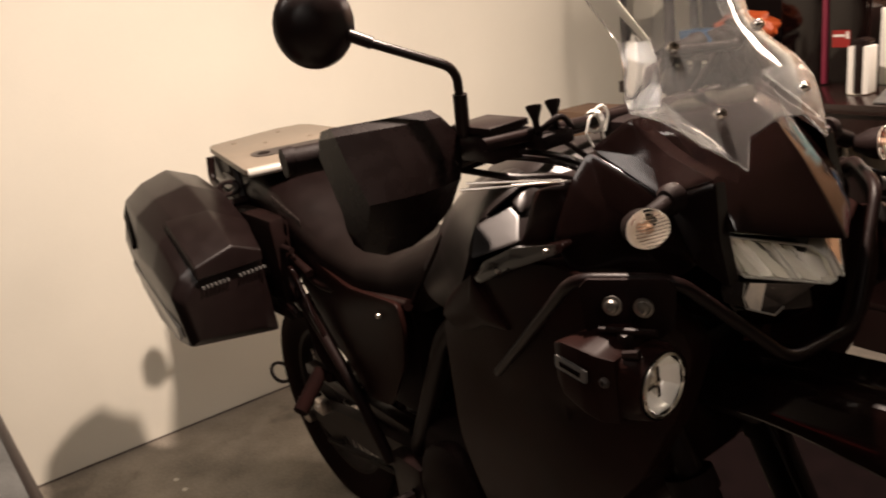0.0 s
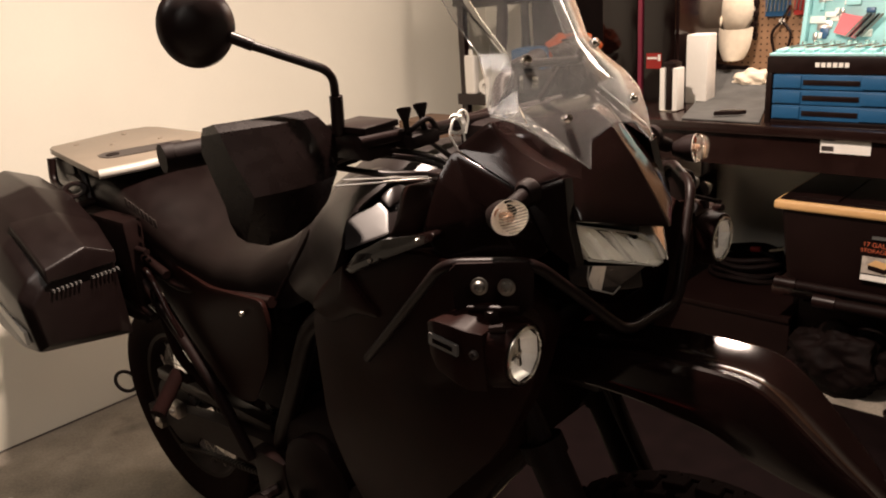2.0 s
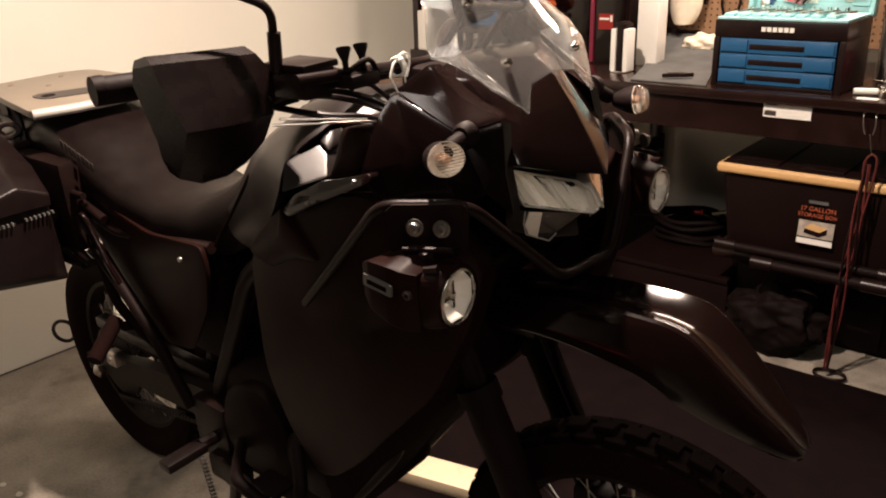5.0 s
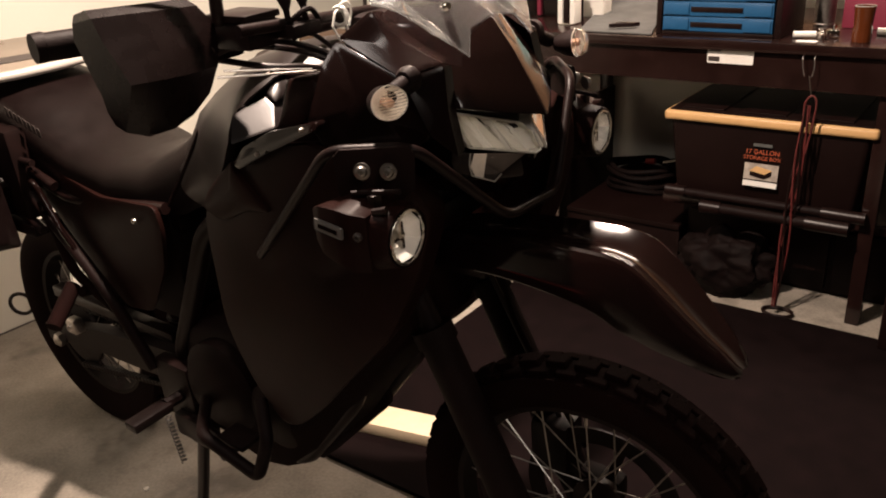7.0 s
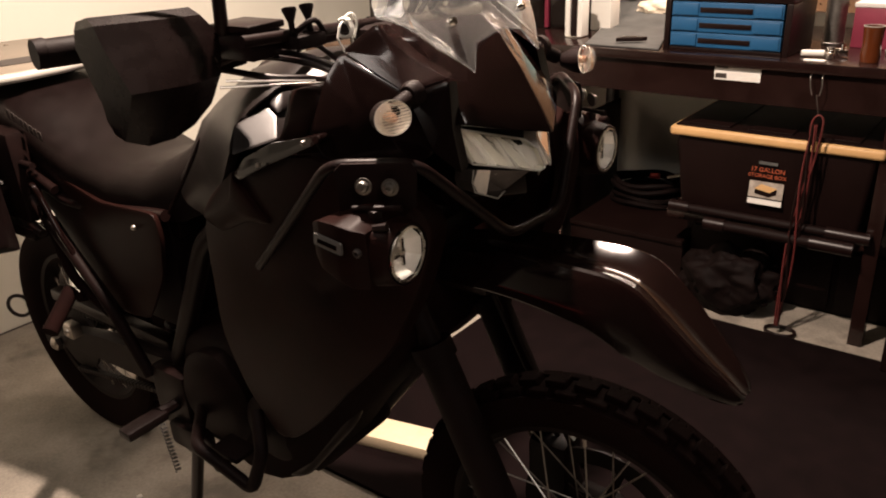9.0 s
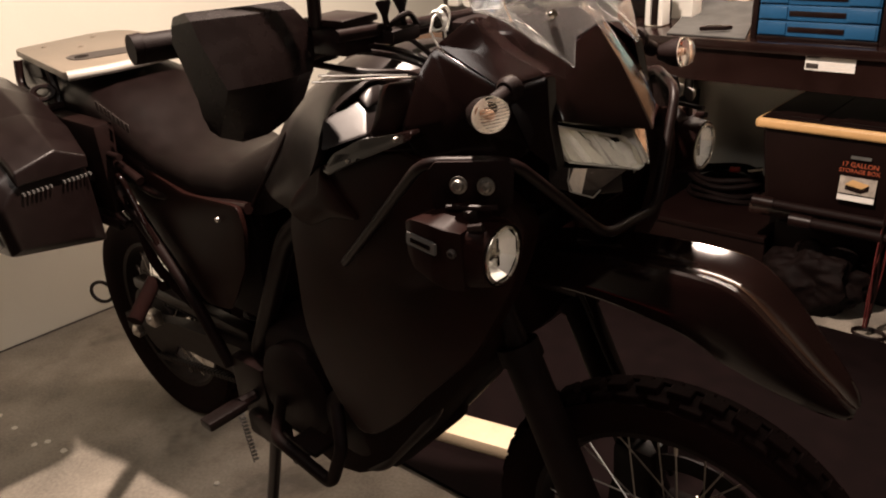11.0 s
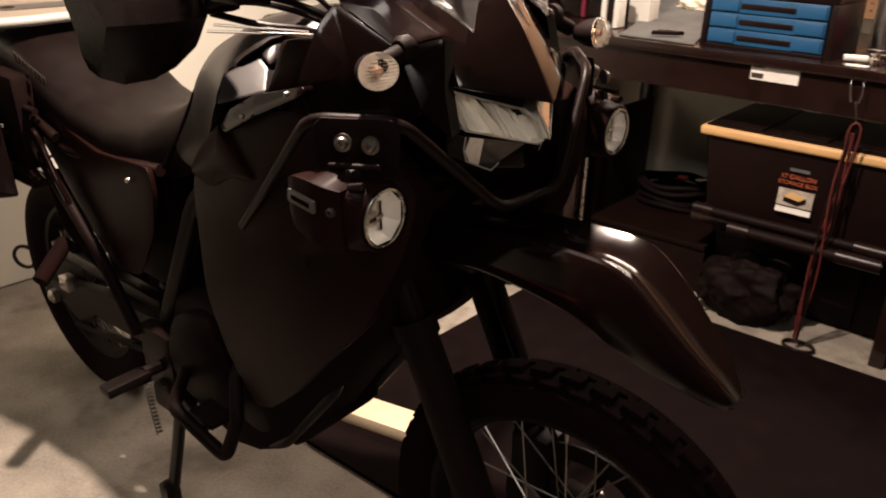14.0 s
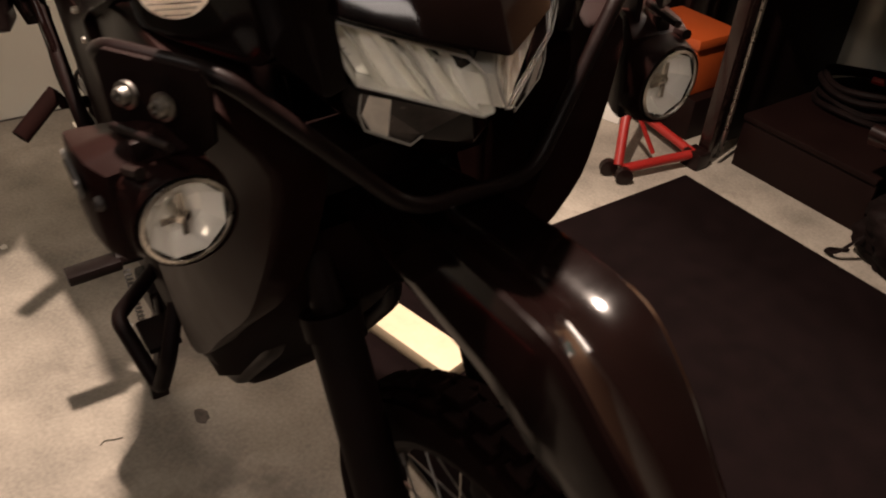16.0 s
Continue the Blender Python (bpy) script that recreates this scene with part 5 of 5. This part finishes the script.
for k in range(5):
    part("hex_key", moved(rod((-0.06 + 0.012 * k, 0.0, 0.035), (0.0 + 0.012 * k, 0.002, 0.11), 0.004), lidm), "satin" if k % 2 else "steel", lid)
for k in range(6):
    part("bit", moved(box(0.10 + 0.012 * k, 0.107 + 0.012 * k, 0.005, 0.02, 0.05, 0.13), lidm), "steel", lid)

# bench top things
gm = finish("work_mat", shell([[(x - 0.32 * (y - 1.6), y, z) for x in (0.60, 0.67, 0.74, 0.81, 0.875)] for y, z in ((1.605, 0.006), (1.72, 0.006), (1.9, 0.007), (2.1, 0.016), (2.25, 0.05), (2.33, 0.09))], 0.004), M["grey"])
gm.matrix_world = room(0, 0, BZ)
tagged(gm, "grey foam work mat curling up at the wall", "mat")
kn = thing("folding_knife", "closed black folding knife on the grey mat", "knife", room(0.735, 1.69, BZ + 0.012, 34))
part("body", prism([(-0.055, -0.012), (0.03, -0.014), (0.058, 0.0), (0.05, 0.012), (-0.05, 0.01)], 0, 0.014, "xy", 0.003), "satin", kn)
part("clip", box(-0.03, 0.02, -0.003, 0.003, 0.014, 0.017), "steel", kn)
rd = thing("air_purifier", "white and black upright desktop device on the bench", "device", room(0.475, 1.78, BZ))
part("side", box(-0.037, -0.016, -0.03, 0.03, 0.004, 0.16, 0.005), "white", rd)
part("side", box(0.014, 0.034, -0.03, 0.03, 0.004, 0.16, 0.005), "white", rd)
part("core", box(-0.0155, 0.0135, -0.025, 0.028, 0.0, 0.185, 0.005), "satin", rd, "black middle column")
part("top_cap", box(-0.026, 0.024, -0.027, 0.029, 0.166, 0.180, 0.004), "satin", rd)
part("foot", box(-0.03, 0.03, -0.034, 0.034, 0.0, 0.006, 0.002), "chrome", rd)
bk = finish("white_box", box(-0.042, 0.042, -0.05, 0.05, 0, 0.262, 0.006), M["white"])
bk.matrix_world = room(0.475, 2.02, BZ, 4)
tagged(bk, "tall plain white box standing on the bench", "box")
gl = thing("glove_heap", "pale crumpled work glove on the bench by the wall", "glove", room(0.59, 2.27, BZ + 0.055))
gb = bmesh.new()
bmesh.ops.create_icosphere(gb, subdivisions=4, radius=1.0)
for v in gb.verts:
    k = 1 + 0.35 * noise.noise(v.co * 2.2)
    v.co = Vector((v.co.x * 0.085 * k, v.co.y * 0.05 * k, max(-0.03, v.co.z * 0.045 * k)))
part("fabric", gb, "cloth", gl)
rt = thing("ratchet", "bright chrome socket tool with a white handle on the bench", "tool", room(1.375, 1.70, BZ, 18))
part("handle", rod((-0.066, 0, 0.013), (0.0, 0, 0.013), 0.010, 14), "white", rt)
part("head", join(lathe([(0.0, 0.002), (0.015, 0.002), (0.017, 0.012), (0.012, 0.026), (0.014, 0.031), (0.0, 0.031)], 16, pose(0.018, 0, 0)), rod((0.018, 0, 0.018), (0.062, 0.012, 0.022), 0.009, 10), box(0.04, 0.068, -0.008, 0.018, 0.004, 0.026, 0.004), rod((0.05, 0.0, 0.02), (0.052, 0.006, 0.04), 0.006, 8)), "chrome", rt)
part("socket", lathe([(0.0, 0.0), (0.011, 0.001), (0.012, 0.018), (0.008, 0.019), (0.0, 0.015)], 12, pose(0.012, -0.028, 0)), "steel", rt)
sc = finish("paper_scrap", prism([(-0.03, -0.016), (0.028, -0.02), (0.034, 0.004), (0.002, 0.014), (-0.03, 0.012)], 0.0005, 0.003, "xy"), M["paper"])
sc.matrix_world = room(1.365, 1.63, BZ, 8)
tagged(sc, "torn white paper scrap on the bench edge", "paper")
gs = thing("glass_tumbler", "brown amber glass tumbler on the bench", "glass", room(1.508, 1.685, BZ))
part("body", lathe([(0.0, 0.0), (0.027, 0.0), (0.0285, 0.022), (0.0262, 0.05), (0.0282, 0.078), (0.0300, 0.104), (0.0275, 0.104), (0.025, 0.080), (0.023, 0.03), (0.0, 0.014)], 28), "drink", gs, "brown amber glass wall")
# pale ring paints the light caught on the brown glass edge
part("rim", ring([(0.0302, 0.1035), (0.0302, 0.1055), (0.0276, 0.1055), (0.0276, 0.1035)], 28), "lens_rim", gs, "rim toned pale for the light it catches")
pl = finish("canister", lathe([(0.0, 0), (0.036, 0), (0.036, 0.006), (0.0335, 0.008), (0.0335, 0.232), (0.036, 0.234), (0.036, 0.24), (0.02, 0.24), (0.02, 0.2), (0, 0.2)], 24), M["spoke"])
pl.matrix_world = room(1.335, 1.995, BZ)
tagged(pl, "grey metal canister standing on the bench", "canister")
mb = finish("maroon_case", box(-0.17, 0.17, -0.1, 0.1, 0, 0.13, 0.006), M["maroon"])
mb.matrix_world = room(1.578, 2.02, BZ, -4)
tagged(mb, "maroon box with a pale top on the bench", "box")
part("label", join(box(-0.002, 0.046, -0.1025, -0.1, 0.062, 0.066), box(-0.002, 0.046, -0.1025, -0.1, 0.093, 0.097), box(-0.002, 0.002, -0.1025, -0.1, 0.066, 0.093), box(0.042, 0.046, -0.1025, -0.1, 0.066, 0.093)), "paper", mb, "pale square outline")
part("lid", box(-0.172, 0.172, -0.102, 0.102, 0.13, 0.145, 0.003), "paper", mb)
rg = thing("rag", "white rag on the bench", "rag", room(1.60, 1.80, BZ + 0.012, -10))
part("cloth", join(rod((-0.07, 0, 0), (0.07, 0.02, 0), 0.012), rod((-0.05, 0.03, 0), (0.05, 0.05, 0), 0.01)), "white", rg)

# pegboard
pb = thing("pegboard", "brown hardboard pegboard hung with tools behind the bench", "pegboard", room(0, 2.45, 0))
part("board", box(0.345, 2.7, -0.03, -0.018, 0.97, 2.0), "peg", pb)
part("edge_strip", box(0.32, 0.344, -0.035, 0.0, 0.96, 2.0), "bench", pb, "dark vertical edge strip")
holes = []
for i in range(52):
    for j in range(14):
        holes.append(box(0.375 + 0.0254 * i - 0.003, 0.375 + 0.0254 * i + 0.003, -0.0312, -0.03, 1.0 + 0.0254 * j - 0.003, 1.0 + 0.0254 * j + 0.003))
tagged(part("peg_holes", join(*holes), "matte", pb), kind="stuff")
cp = thing("cap", "cream cloth cap hanging on the pegboard", "cap", room(0.462, 2.38, 1.075))
cb = bmesh.new()
bmesh.ops.create_uvsphere(cb, u_segments=24, v_segments=14, radius=1.0)
for v in cb.verts:
    v.co = Vector((v.co.x * 0.075, v.co.y * 0.05, 0.17 + v.co.z * 0.10 + 0.012 * noise.noise(v.co * 3)))
part("crown", cb, "cloth", cp)
bill = []
for v in (0.0, 0.25, 0.5, 0.75, 0.92, 1.0):
    wide = 0.072 * math.sqrt(max(0.05, 1 - (0.86 * v) ** 2.6))
    bill.append([(wide * math.sin(a) + 0.012, -0.028 - 0.045 * math.cos(a) - 0.012 * v, 0.105 - 0.125 * v - 0.012 * math.cos(a)) for a in (-1.35, -1.0, -0.65, -0.3, 0.0, 0.3, 0.65, 1.0, 1.35)])
part("brim", shell(bill, 0.005), "cloth", cp, "stiff curved bill", 60)
part("strap", tube([(-0.062, -0.02, 0.17), (-0.082, -0.035, 0.15), (-0.085, -0.04, 0.115), (-0.066, -0.045, 0.10), (-0.055, -0.045, 0.125), (-0.06, -0.035, 0.155)], 0.011, 8, curve=6, flat=0.5), "cloth", cp)
for k, (x, z, mt) in enumerate(((0.62, 1.303, "blue"), (0.735, 1.306, "red"))):
    bp_ = thing("hanging_pack", "carded hardware pack hanging on a hook", "package", room(x, 2.405, z), "packs on the pegboard")
    part("card", box(-0.05, 0.05, -0.003, 0.0, -0.09, 0.09), mt, bp_)
    part("contents", join(*[rod((-0.04 + 0.016 * i, -0.012, -0.07), (-0.035 + 0.016 * i, -0.012, 0.0), 0.004) for i in range(6)]), "steel", bp_)
sr = thing("socket_rail", "row of dark sockets on a rail on the pegboard", "tool rack", room(0.537, 2.40, 1.12))
part("rail", box(-0.006, 0.006, -0.012, 0.0, 0.0, 0.40), "satin", sr)
for k in range(9):
    part("socket", rod((0.0, -0.03, 0.02 + 0.043 * k), (0.0, -0.008, 0.02 + 0.043 * k), 0.013, 10), "dark_metal", sr)
pr_ = thing("pruning_shears", "small shears hanging from a hook", "tool", room(0.645, 2.39, 1.115))
part("grips", join(tube([(0, 0, 0.08), (-0.035, -0.01, 0.03), (-0.02, -0.01, -0.05)], 0.006, 8, curve=6), tube([(0, 0, 0.08), (0.04, -0.01, 0.03), (0.025, -0.01, -0.05)], 0.006, 8, curve=6)), "satin", pr_)
part("blade", join(rod((0, 0, 0.08), (0.03, 0, 0.14), 0.007), lathe([(0.012, -0.006), (0.012, 0.006)], 12, pose(0, 0, 0.08, 90, 0, 0))), "chrome", pr_)
pq = thing("pliers", "dark pliers lying along the pegboard foot", "tool", room(0.455, 2.40, 1.003))
part("jaw", join(rod((-0.08, 0, 0.01), (0.06, 0, 0.0), 0.008), rod((-0.08, 0, -0.004), (0.06, 0, 0.006), 0.007)), "dark_metal", pq)

# tall cabinet and corner rack
cb_ = thing("tool_cabinet", "tall black cabinet with red trim standing on the bench", "cabinet", room(0.21, 2.12, BZ))
part("carcass", join(box(-0.14, 0.20, -0.16, 0.3, 0.0, 1.0, 0.006)), "bench", cb_)
part("door", box(-0.125, 0.03, -0.175, -0.161, 0.015, 0.98, 0.004), "gloss", cb_, "glossy black door")
part("door", box(0.055, 0.19, -0.175, -0.161, 0.015, 0.98, 0.004), "gloss", cb_, "glossy black door")
for x in (0.034,):
    part("trim", box(x, x + 0.016, -0.182, -0.162, 0.005, 0.99, 0.002), "maroon", cb_, "dark red vertical trim")
part("label", box(0.07, 0.135, -0.178, -0.175, 0.135, 0.195), "red", cb_, "red sticker")
part("label_bar", box(0.075, 0.118, -0.18, -0.178, 0.172, 0.180), "white", cb_)
part("label_mark", box(0.122, 0.132, -0.18, -0.178, 0.165, 0.19), "white", cb_)
sh = thing("corner_rack", "black open shelving rack in the wall corner", "shelf", room(-0.48, 1.98, 0))
for x in (-0.12, 0.12):
    for y in (-0.12, 0.38):
        part("post", box(x - 0.017, x + 0.017, y - 0.017, y + 0.017, 0, 1.55, 0.003), "bench", sh)
for z in (0.2, 0.6, 0.935, 1.375):
    part("shelf", box(-0.15, 0.15, -0.15, 0.4, z - 0.05, z, 0.003), "bench", sh)
bt = thing("spray_bottle", "white plastic bottle on the rack shelf", "bottle", room(-0.548, 1.845, 0.935))
part("body", box(-0.03, 0.03, -0.02, 0.02, 0, 0.175, 0.01, 3), "white", bt)
part("cap", lathe([(0.011, 0.175), (0.011, 0.20), (0, 0.20)], 14), "white", bt)
tr = thing("tape_roll", "pale roll on the rack shelf", "tape", room(-0.47, 1.85, 0.97))
part("roll", ring([(0.035, -0.012), (0.035, 0.012), (0.016, 0.012), (0.016, -0.012)], 28, pose(0, 0, 0, 90, 0, 0)), "white", tr)
og = thing("orange_bag", "crumpled orange bag on the rack by the cabinet", "bag", room(-0.02, 1.87, 1.08))
ob_ = bmesh.new()
bmesh.ops.create_icosphere(ob_, subdivisions=4, radius=1.0)
for v in ob_.verts:
    k = 1 + 0.3 * noise.noise(v.co * 2.5)
    v.co = Vector((v.co.x * 0.12 * k, v.co.y * 0.07 * k, 0.055 + max(-0.055, v.co.z * 0.065 * k)))
part("fabric", ob_, "orange", og)
bl = finish("blue_case", box(-0.07, 0.07, -0.06, 0.06, 0, 0.09, 0.01), M["blue"])
bl.matrix_world = room(-0.17, 1.82, 1.06)
tagged(bl, "small dark blue case on the rack shelf", "box")
sd = finish("side_table", join(box(-0.17, 0.15, -0.13, 0.16, 1.03, 1.06, 0.004), *[box(x - 0.012, x + 0.012, y - 0.012, y + 0.012, 0, 1.03) for x in (-0.12, 0.12) for y in (-0.1, 0.1)]), M["bench"])
sd.matrix_world = room(-0.12, 1.88, 0)
tagged(sd, "narrow black stand beside the cabinet", "stand")
blc = finish("black_case", box(-0.22, 0.20, -0.12, 0.12, 0, 0.5, 0.02, 3), M["bag"])
blc.matrix_world = room(-0.13, 2.18, 1.0)
tagged(blc, "large soft black case on the stand by the cabinet", "case")
blt = finish("low_crate", box(-0.2, 0.2, -0.12, 0.12, 0, 1.0, 0.01), M["bench"])
blt.matrix_world = room(-0.13, 2.18, 0)
tagged(blt, "tall black cabinet under the soft case", "cabinet")
cbx = finish("cardboard_box", box(-0.11, 0.11, -0.1, 0.1, 0, 0.19, 0.003), M["cardboard"])
cbx.matrix_world = room(-0.44, 1.45, 0.70)
tagged(cbx, "brown cardboard box on a low cabinet", "box")
lc = finish("low_cabinet", box(-0.16, 0.14, -0.13, 0.13, 0, 0.70, 0.004), M["bench"])
lc.matrix_world = room(-0.46, 1.45, 0)
tagged(lc, "low black cabinet by the wall", "cabinet")

# under the bench and on the floor
std = thing("paddock_stand", "red tubular paddock stand with black castors on the concrete", "stand", room(0, 0))
part("frame", join(bent([(0.36, 1.34, 0.045), (0.30, 1.40, 0.17), (0.16, 1.58, 0.42), (0.0, 1.62, 0.46)], 0.016, 0.05), rod((0.38, 1.345, 0.04), (0.43, 1.62, 0.045), 0.016, 12), rod((0.36, 1.50, 0.045), (0.26, 1.44, 0.24), 0.008, 8), bent([(0.43, 1.62, 0.045), (0.1, 1.68, 0.05), (-0.05, 1.60, 0.05)], 0.016, 0.05), rod((0.1, 1.68, 0.05), (0.06, 1.68, 0.5), 0.016, 12)), "red", std, "red painted tube frame")
for x, y in ((0.335, 1.325), (0.40, 1.33)):
    part("castor", lathe([(0.0, -0.016), (0.014, -0.014), (0.028, -0.011), (0.028, 0.011), (0.014, 0.014), (0.0, 0.014)], 20, pose(x, y, 0.028, 90, 0, 60)), "satin", std, "black castor wheel")
part("foot", box(0.40, 0.47, 1.60, 1.66, 0.0, 0.06, 0.005), "satin", std)
orb = finish("orange_bin", join(box(-0.13, 0.13, -0.1, 0.1, 0.0, 0.19, 0.01), box(-0.14, 0.14, -0.11, 0.11, 0.17, 0.205, 0.008), box(-0.05, 0.05, -0.115, -0.1, 0.15, 0.2, 0.004)), M["orange"])
orb.matrix_world = room(0.13, 1.84, 0.15)
tagged(orb, "orange plastic bin on a black box under the bench end", "bin")
obk = finish("black_box", box(-0.16, 0.16, -0.1, 0.1, 0, 0.15, 0.006), M["tote"])
obk.matrix_world = room(0.14, 1.84, 0)
tagged(obk, "low black box under the orange bin", "box")
wb2 = finish("white_packet", box(-0.06, 0.06, -0.03, 0.03, 0, 0.08, 0.004), M["paper"])
wb2.matrix_world = room(0.03, 1.62, 0, 20)
tagged(wb2, "white paper packet on the concrete", "packet")
co = thing("air_hose", "coiled black hose with red and clear fittings on the floor", "hose", room(0.66, 2.12, 0.19))
for k in range(5):
    r = 0.15 - 0.012 * (k % 3)
    part("coil", tube([(r * math.cos(a), 0.8 * r * math.sin(a), 0.015 + 0.02 * k + 0.006 * math.sin(3 * a + k)) for a in [2 * math.pi * i / 36 for i in range(37)]], 0.011, 8), "bag", co)
part("fitting", join(rod((0.02, -0.02, 0.12), (0.06, -0.02, 0.125), 0.012)), "red", co, "red fitting")
part("fitting", join(rod((0.09, -0.01, 0.12), (0.14, 0.01, 0.13), 0.012)), "chrome", co, "shiny fitting")
dk = thing("storage_unit", "low black storage unit with drawers under the bench shelf", "storage unit", room(0, 0))
part("body", box(0.97, 2.55, 1.82, 2.36, 0.0, 0.27, 0.008), "tote", dk)
for k in range(3):
    d = part("drawer", box(0.985 + 0.52 * k, 1.485 + 0.52 * k, 1.80, 1.822, 0.02, 0.25, 0.006), "tote", dk)
    part("handle", box(1.18 + 0.52 * k, 1.29 + 0.52 * k, 1.79, 1.80, 0.16, 0.175, 0.003), "bench", d)
bs = thing("low_platform", "low black platform under the bench", "platform", room(0, 0))
part("top", box(0.49, 0.965, 1.745, 2.44, 0.17, 0.19, 0.004), "tote", bs)
part("front_panel", box(0.49, 0.965, 1.755, 1.775, 0.0, 0.17, 0.004), "tote", bs)
part("side_panel", box(0.49, 0.51, 1.775, 2.44, 0.0, 0.17, 0.004), "tote", bs)
bg = thing("black_bag", "crumpled black nylon bag on the floor before the bench", "bag", room(1.17, 1.69, 0))
bb = bmesh.new()
bmesh.ops.create_icosphere(bb, subdivisions=5, radius=1.0)
for v in bb.verts:
    k = 1 + 0.28 * noise.noise(v.co * 2.0) + 0.10 * noise.noise(v.co * 6.0)
    v.co = Vector((v.co.x * 0.17 * k, v.co.y * 0.11 * k, 0.11 + max(-0.11, v.co.z * 0.13 * k)))
part("fabric", bb, "bag", bg)
part("strap", tube([(-0.12, -0.09, 0.10), (-0.16, -0.12, 0.03), (-0.2, -0.1, 0.008), (-0.16, -0.05, 0.01)], 0.008, 8, curve=6, flat=0.4), "bag", bg)
ck = finish("black_crate", box(1.715, 2.2, 1.47, 1.78, 0.012, 0.30, 0.01), M["tote"])
ck.matrix_world = ROOM
tagged(ck, "black plastic crate at the edge of the mat", "crate")
ct = thing("tool_cart", "black tool cart with a red painted end and grey top", "cart", room(0, 0))
part("body", box(-0.35, 1.15, -1.55, -0.885, 0.06, 0.675, 0.02, 3), "tote", ct)
part("top", box(-0.36, 0.74, -1.56, -0.885, 0.676, 0.692, 0.004), "grey", ct, "grey top mat")
part("end_cap", box(0.745, 1.165, -1.56, -0.897, 0.676, 0.698, 0.006, 3), "tote", ct)
part("end_trim", box(0.745, 1.165, -0.896, -0.868, 0.672, 0.70, 0.008, 3), "red", ct, "glossy red end trim")
part("edge", rod((-0.36, -0.88, 0.685), (0.742, -0.88, 0.685), 0.011, 12), "satin", ct, "dark rubber edge")
for x in (-0.25, 1.0):
    for y in (-1.45, -1.0):
        part("castor", lathe([(0.0, -0.015), (0.03, -0.012), (0.03, 0.012), (0.0, 0.015)], 18, pose(x, y, 0.03, 90, 0, 0)), "satin", ct)

# marks on the floor
def blot(name, x, y, r, mat, label, seed, squash=1.0, high=0.0006):
    rnd = random.Random(seed)
    pts = [(x + r * (1 + 0.35 * (rnd.random() - 0.5)) * math.cos(a), y + r * squash * (1 + 0.35 * (rnd.random() - 0.5)) * math.sin(a)) for a in (2 * math.pi * k / 14 for k in range(14))]
    ob = finish(name, prism(pts, 0.0002, high, "xy"), M[mat], None, "", 0)
    ob.matrix_world = ROOM
    return tagged(ob, label, "stain", kind="structure")


blot("floor_stain", 0.642, -0.156, 0.022, "oil", "dark oil spot on the concrete", 2, 0.7)
for k, (x, y) in enumerate(((-0.594, -0.413), (-0.515, -0.412), (-0.411, -0.412), (-0.28, -0.413), (-0.263, -0.382), (-0.183, -0.374))):
    blot("floor_stain", x, y, 0.011, "chip", "pale paint fleck on the concrete", 5 + k, 0.8)
pb_ = finish("pebble", moved(lathe([(0.0, 0), (0.008, 0.001), (0.007, 0.005), (0.0, 0.007)], 8), pose(0.288, -0.194, 0)), M["chip"])
pb_.matrix_world = ROOM
tagged(pb_, "tiny pale pebble on the concrete", "pebble")
wr = finish("wire_scrap", tube([(0.613, -0.355, 0.002), (0.606, -0.345, 0.002), (0.612, -0.33, 0.002), (0.616, -0.311, 0.002)], 0.0014, 6, curve=6), M["steel"])
wr.matrix_world = ROOM
tagged(wr, "small bent scrap of wire on the concrete", "wire")
joint = finish("wall_joint", box(X0, X0 + 0.006, Y0, Y1, 0.0003, 0.004), M["oil"], None, "", 0)
joint.matrix_world = ROOM
tagged(joint, "thin dark strip where wall meets floor", "joint", kind="structure")
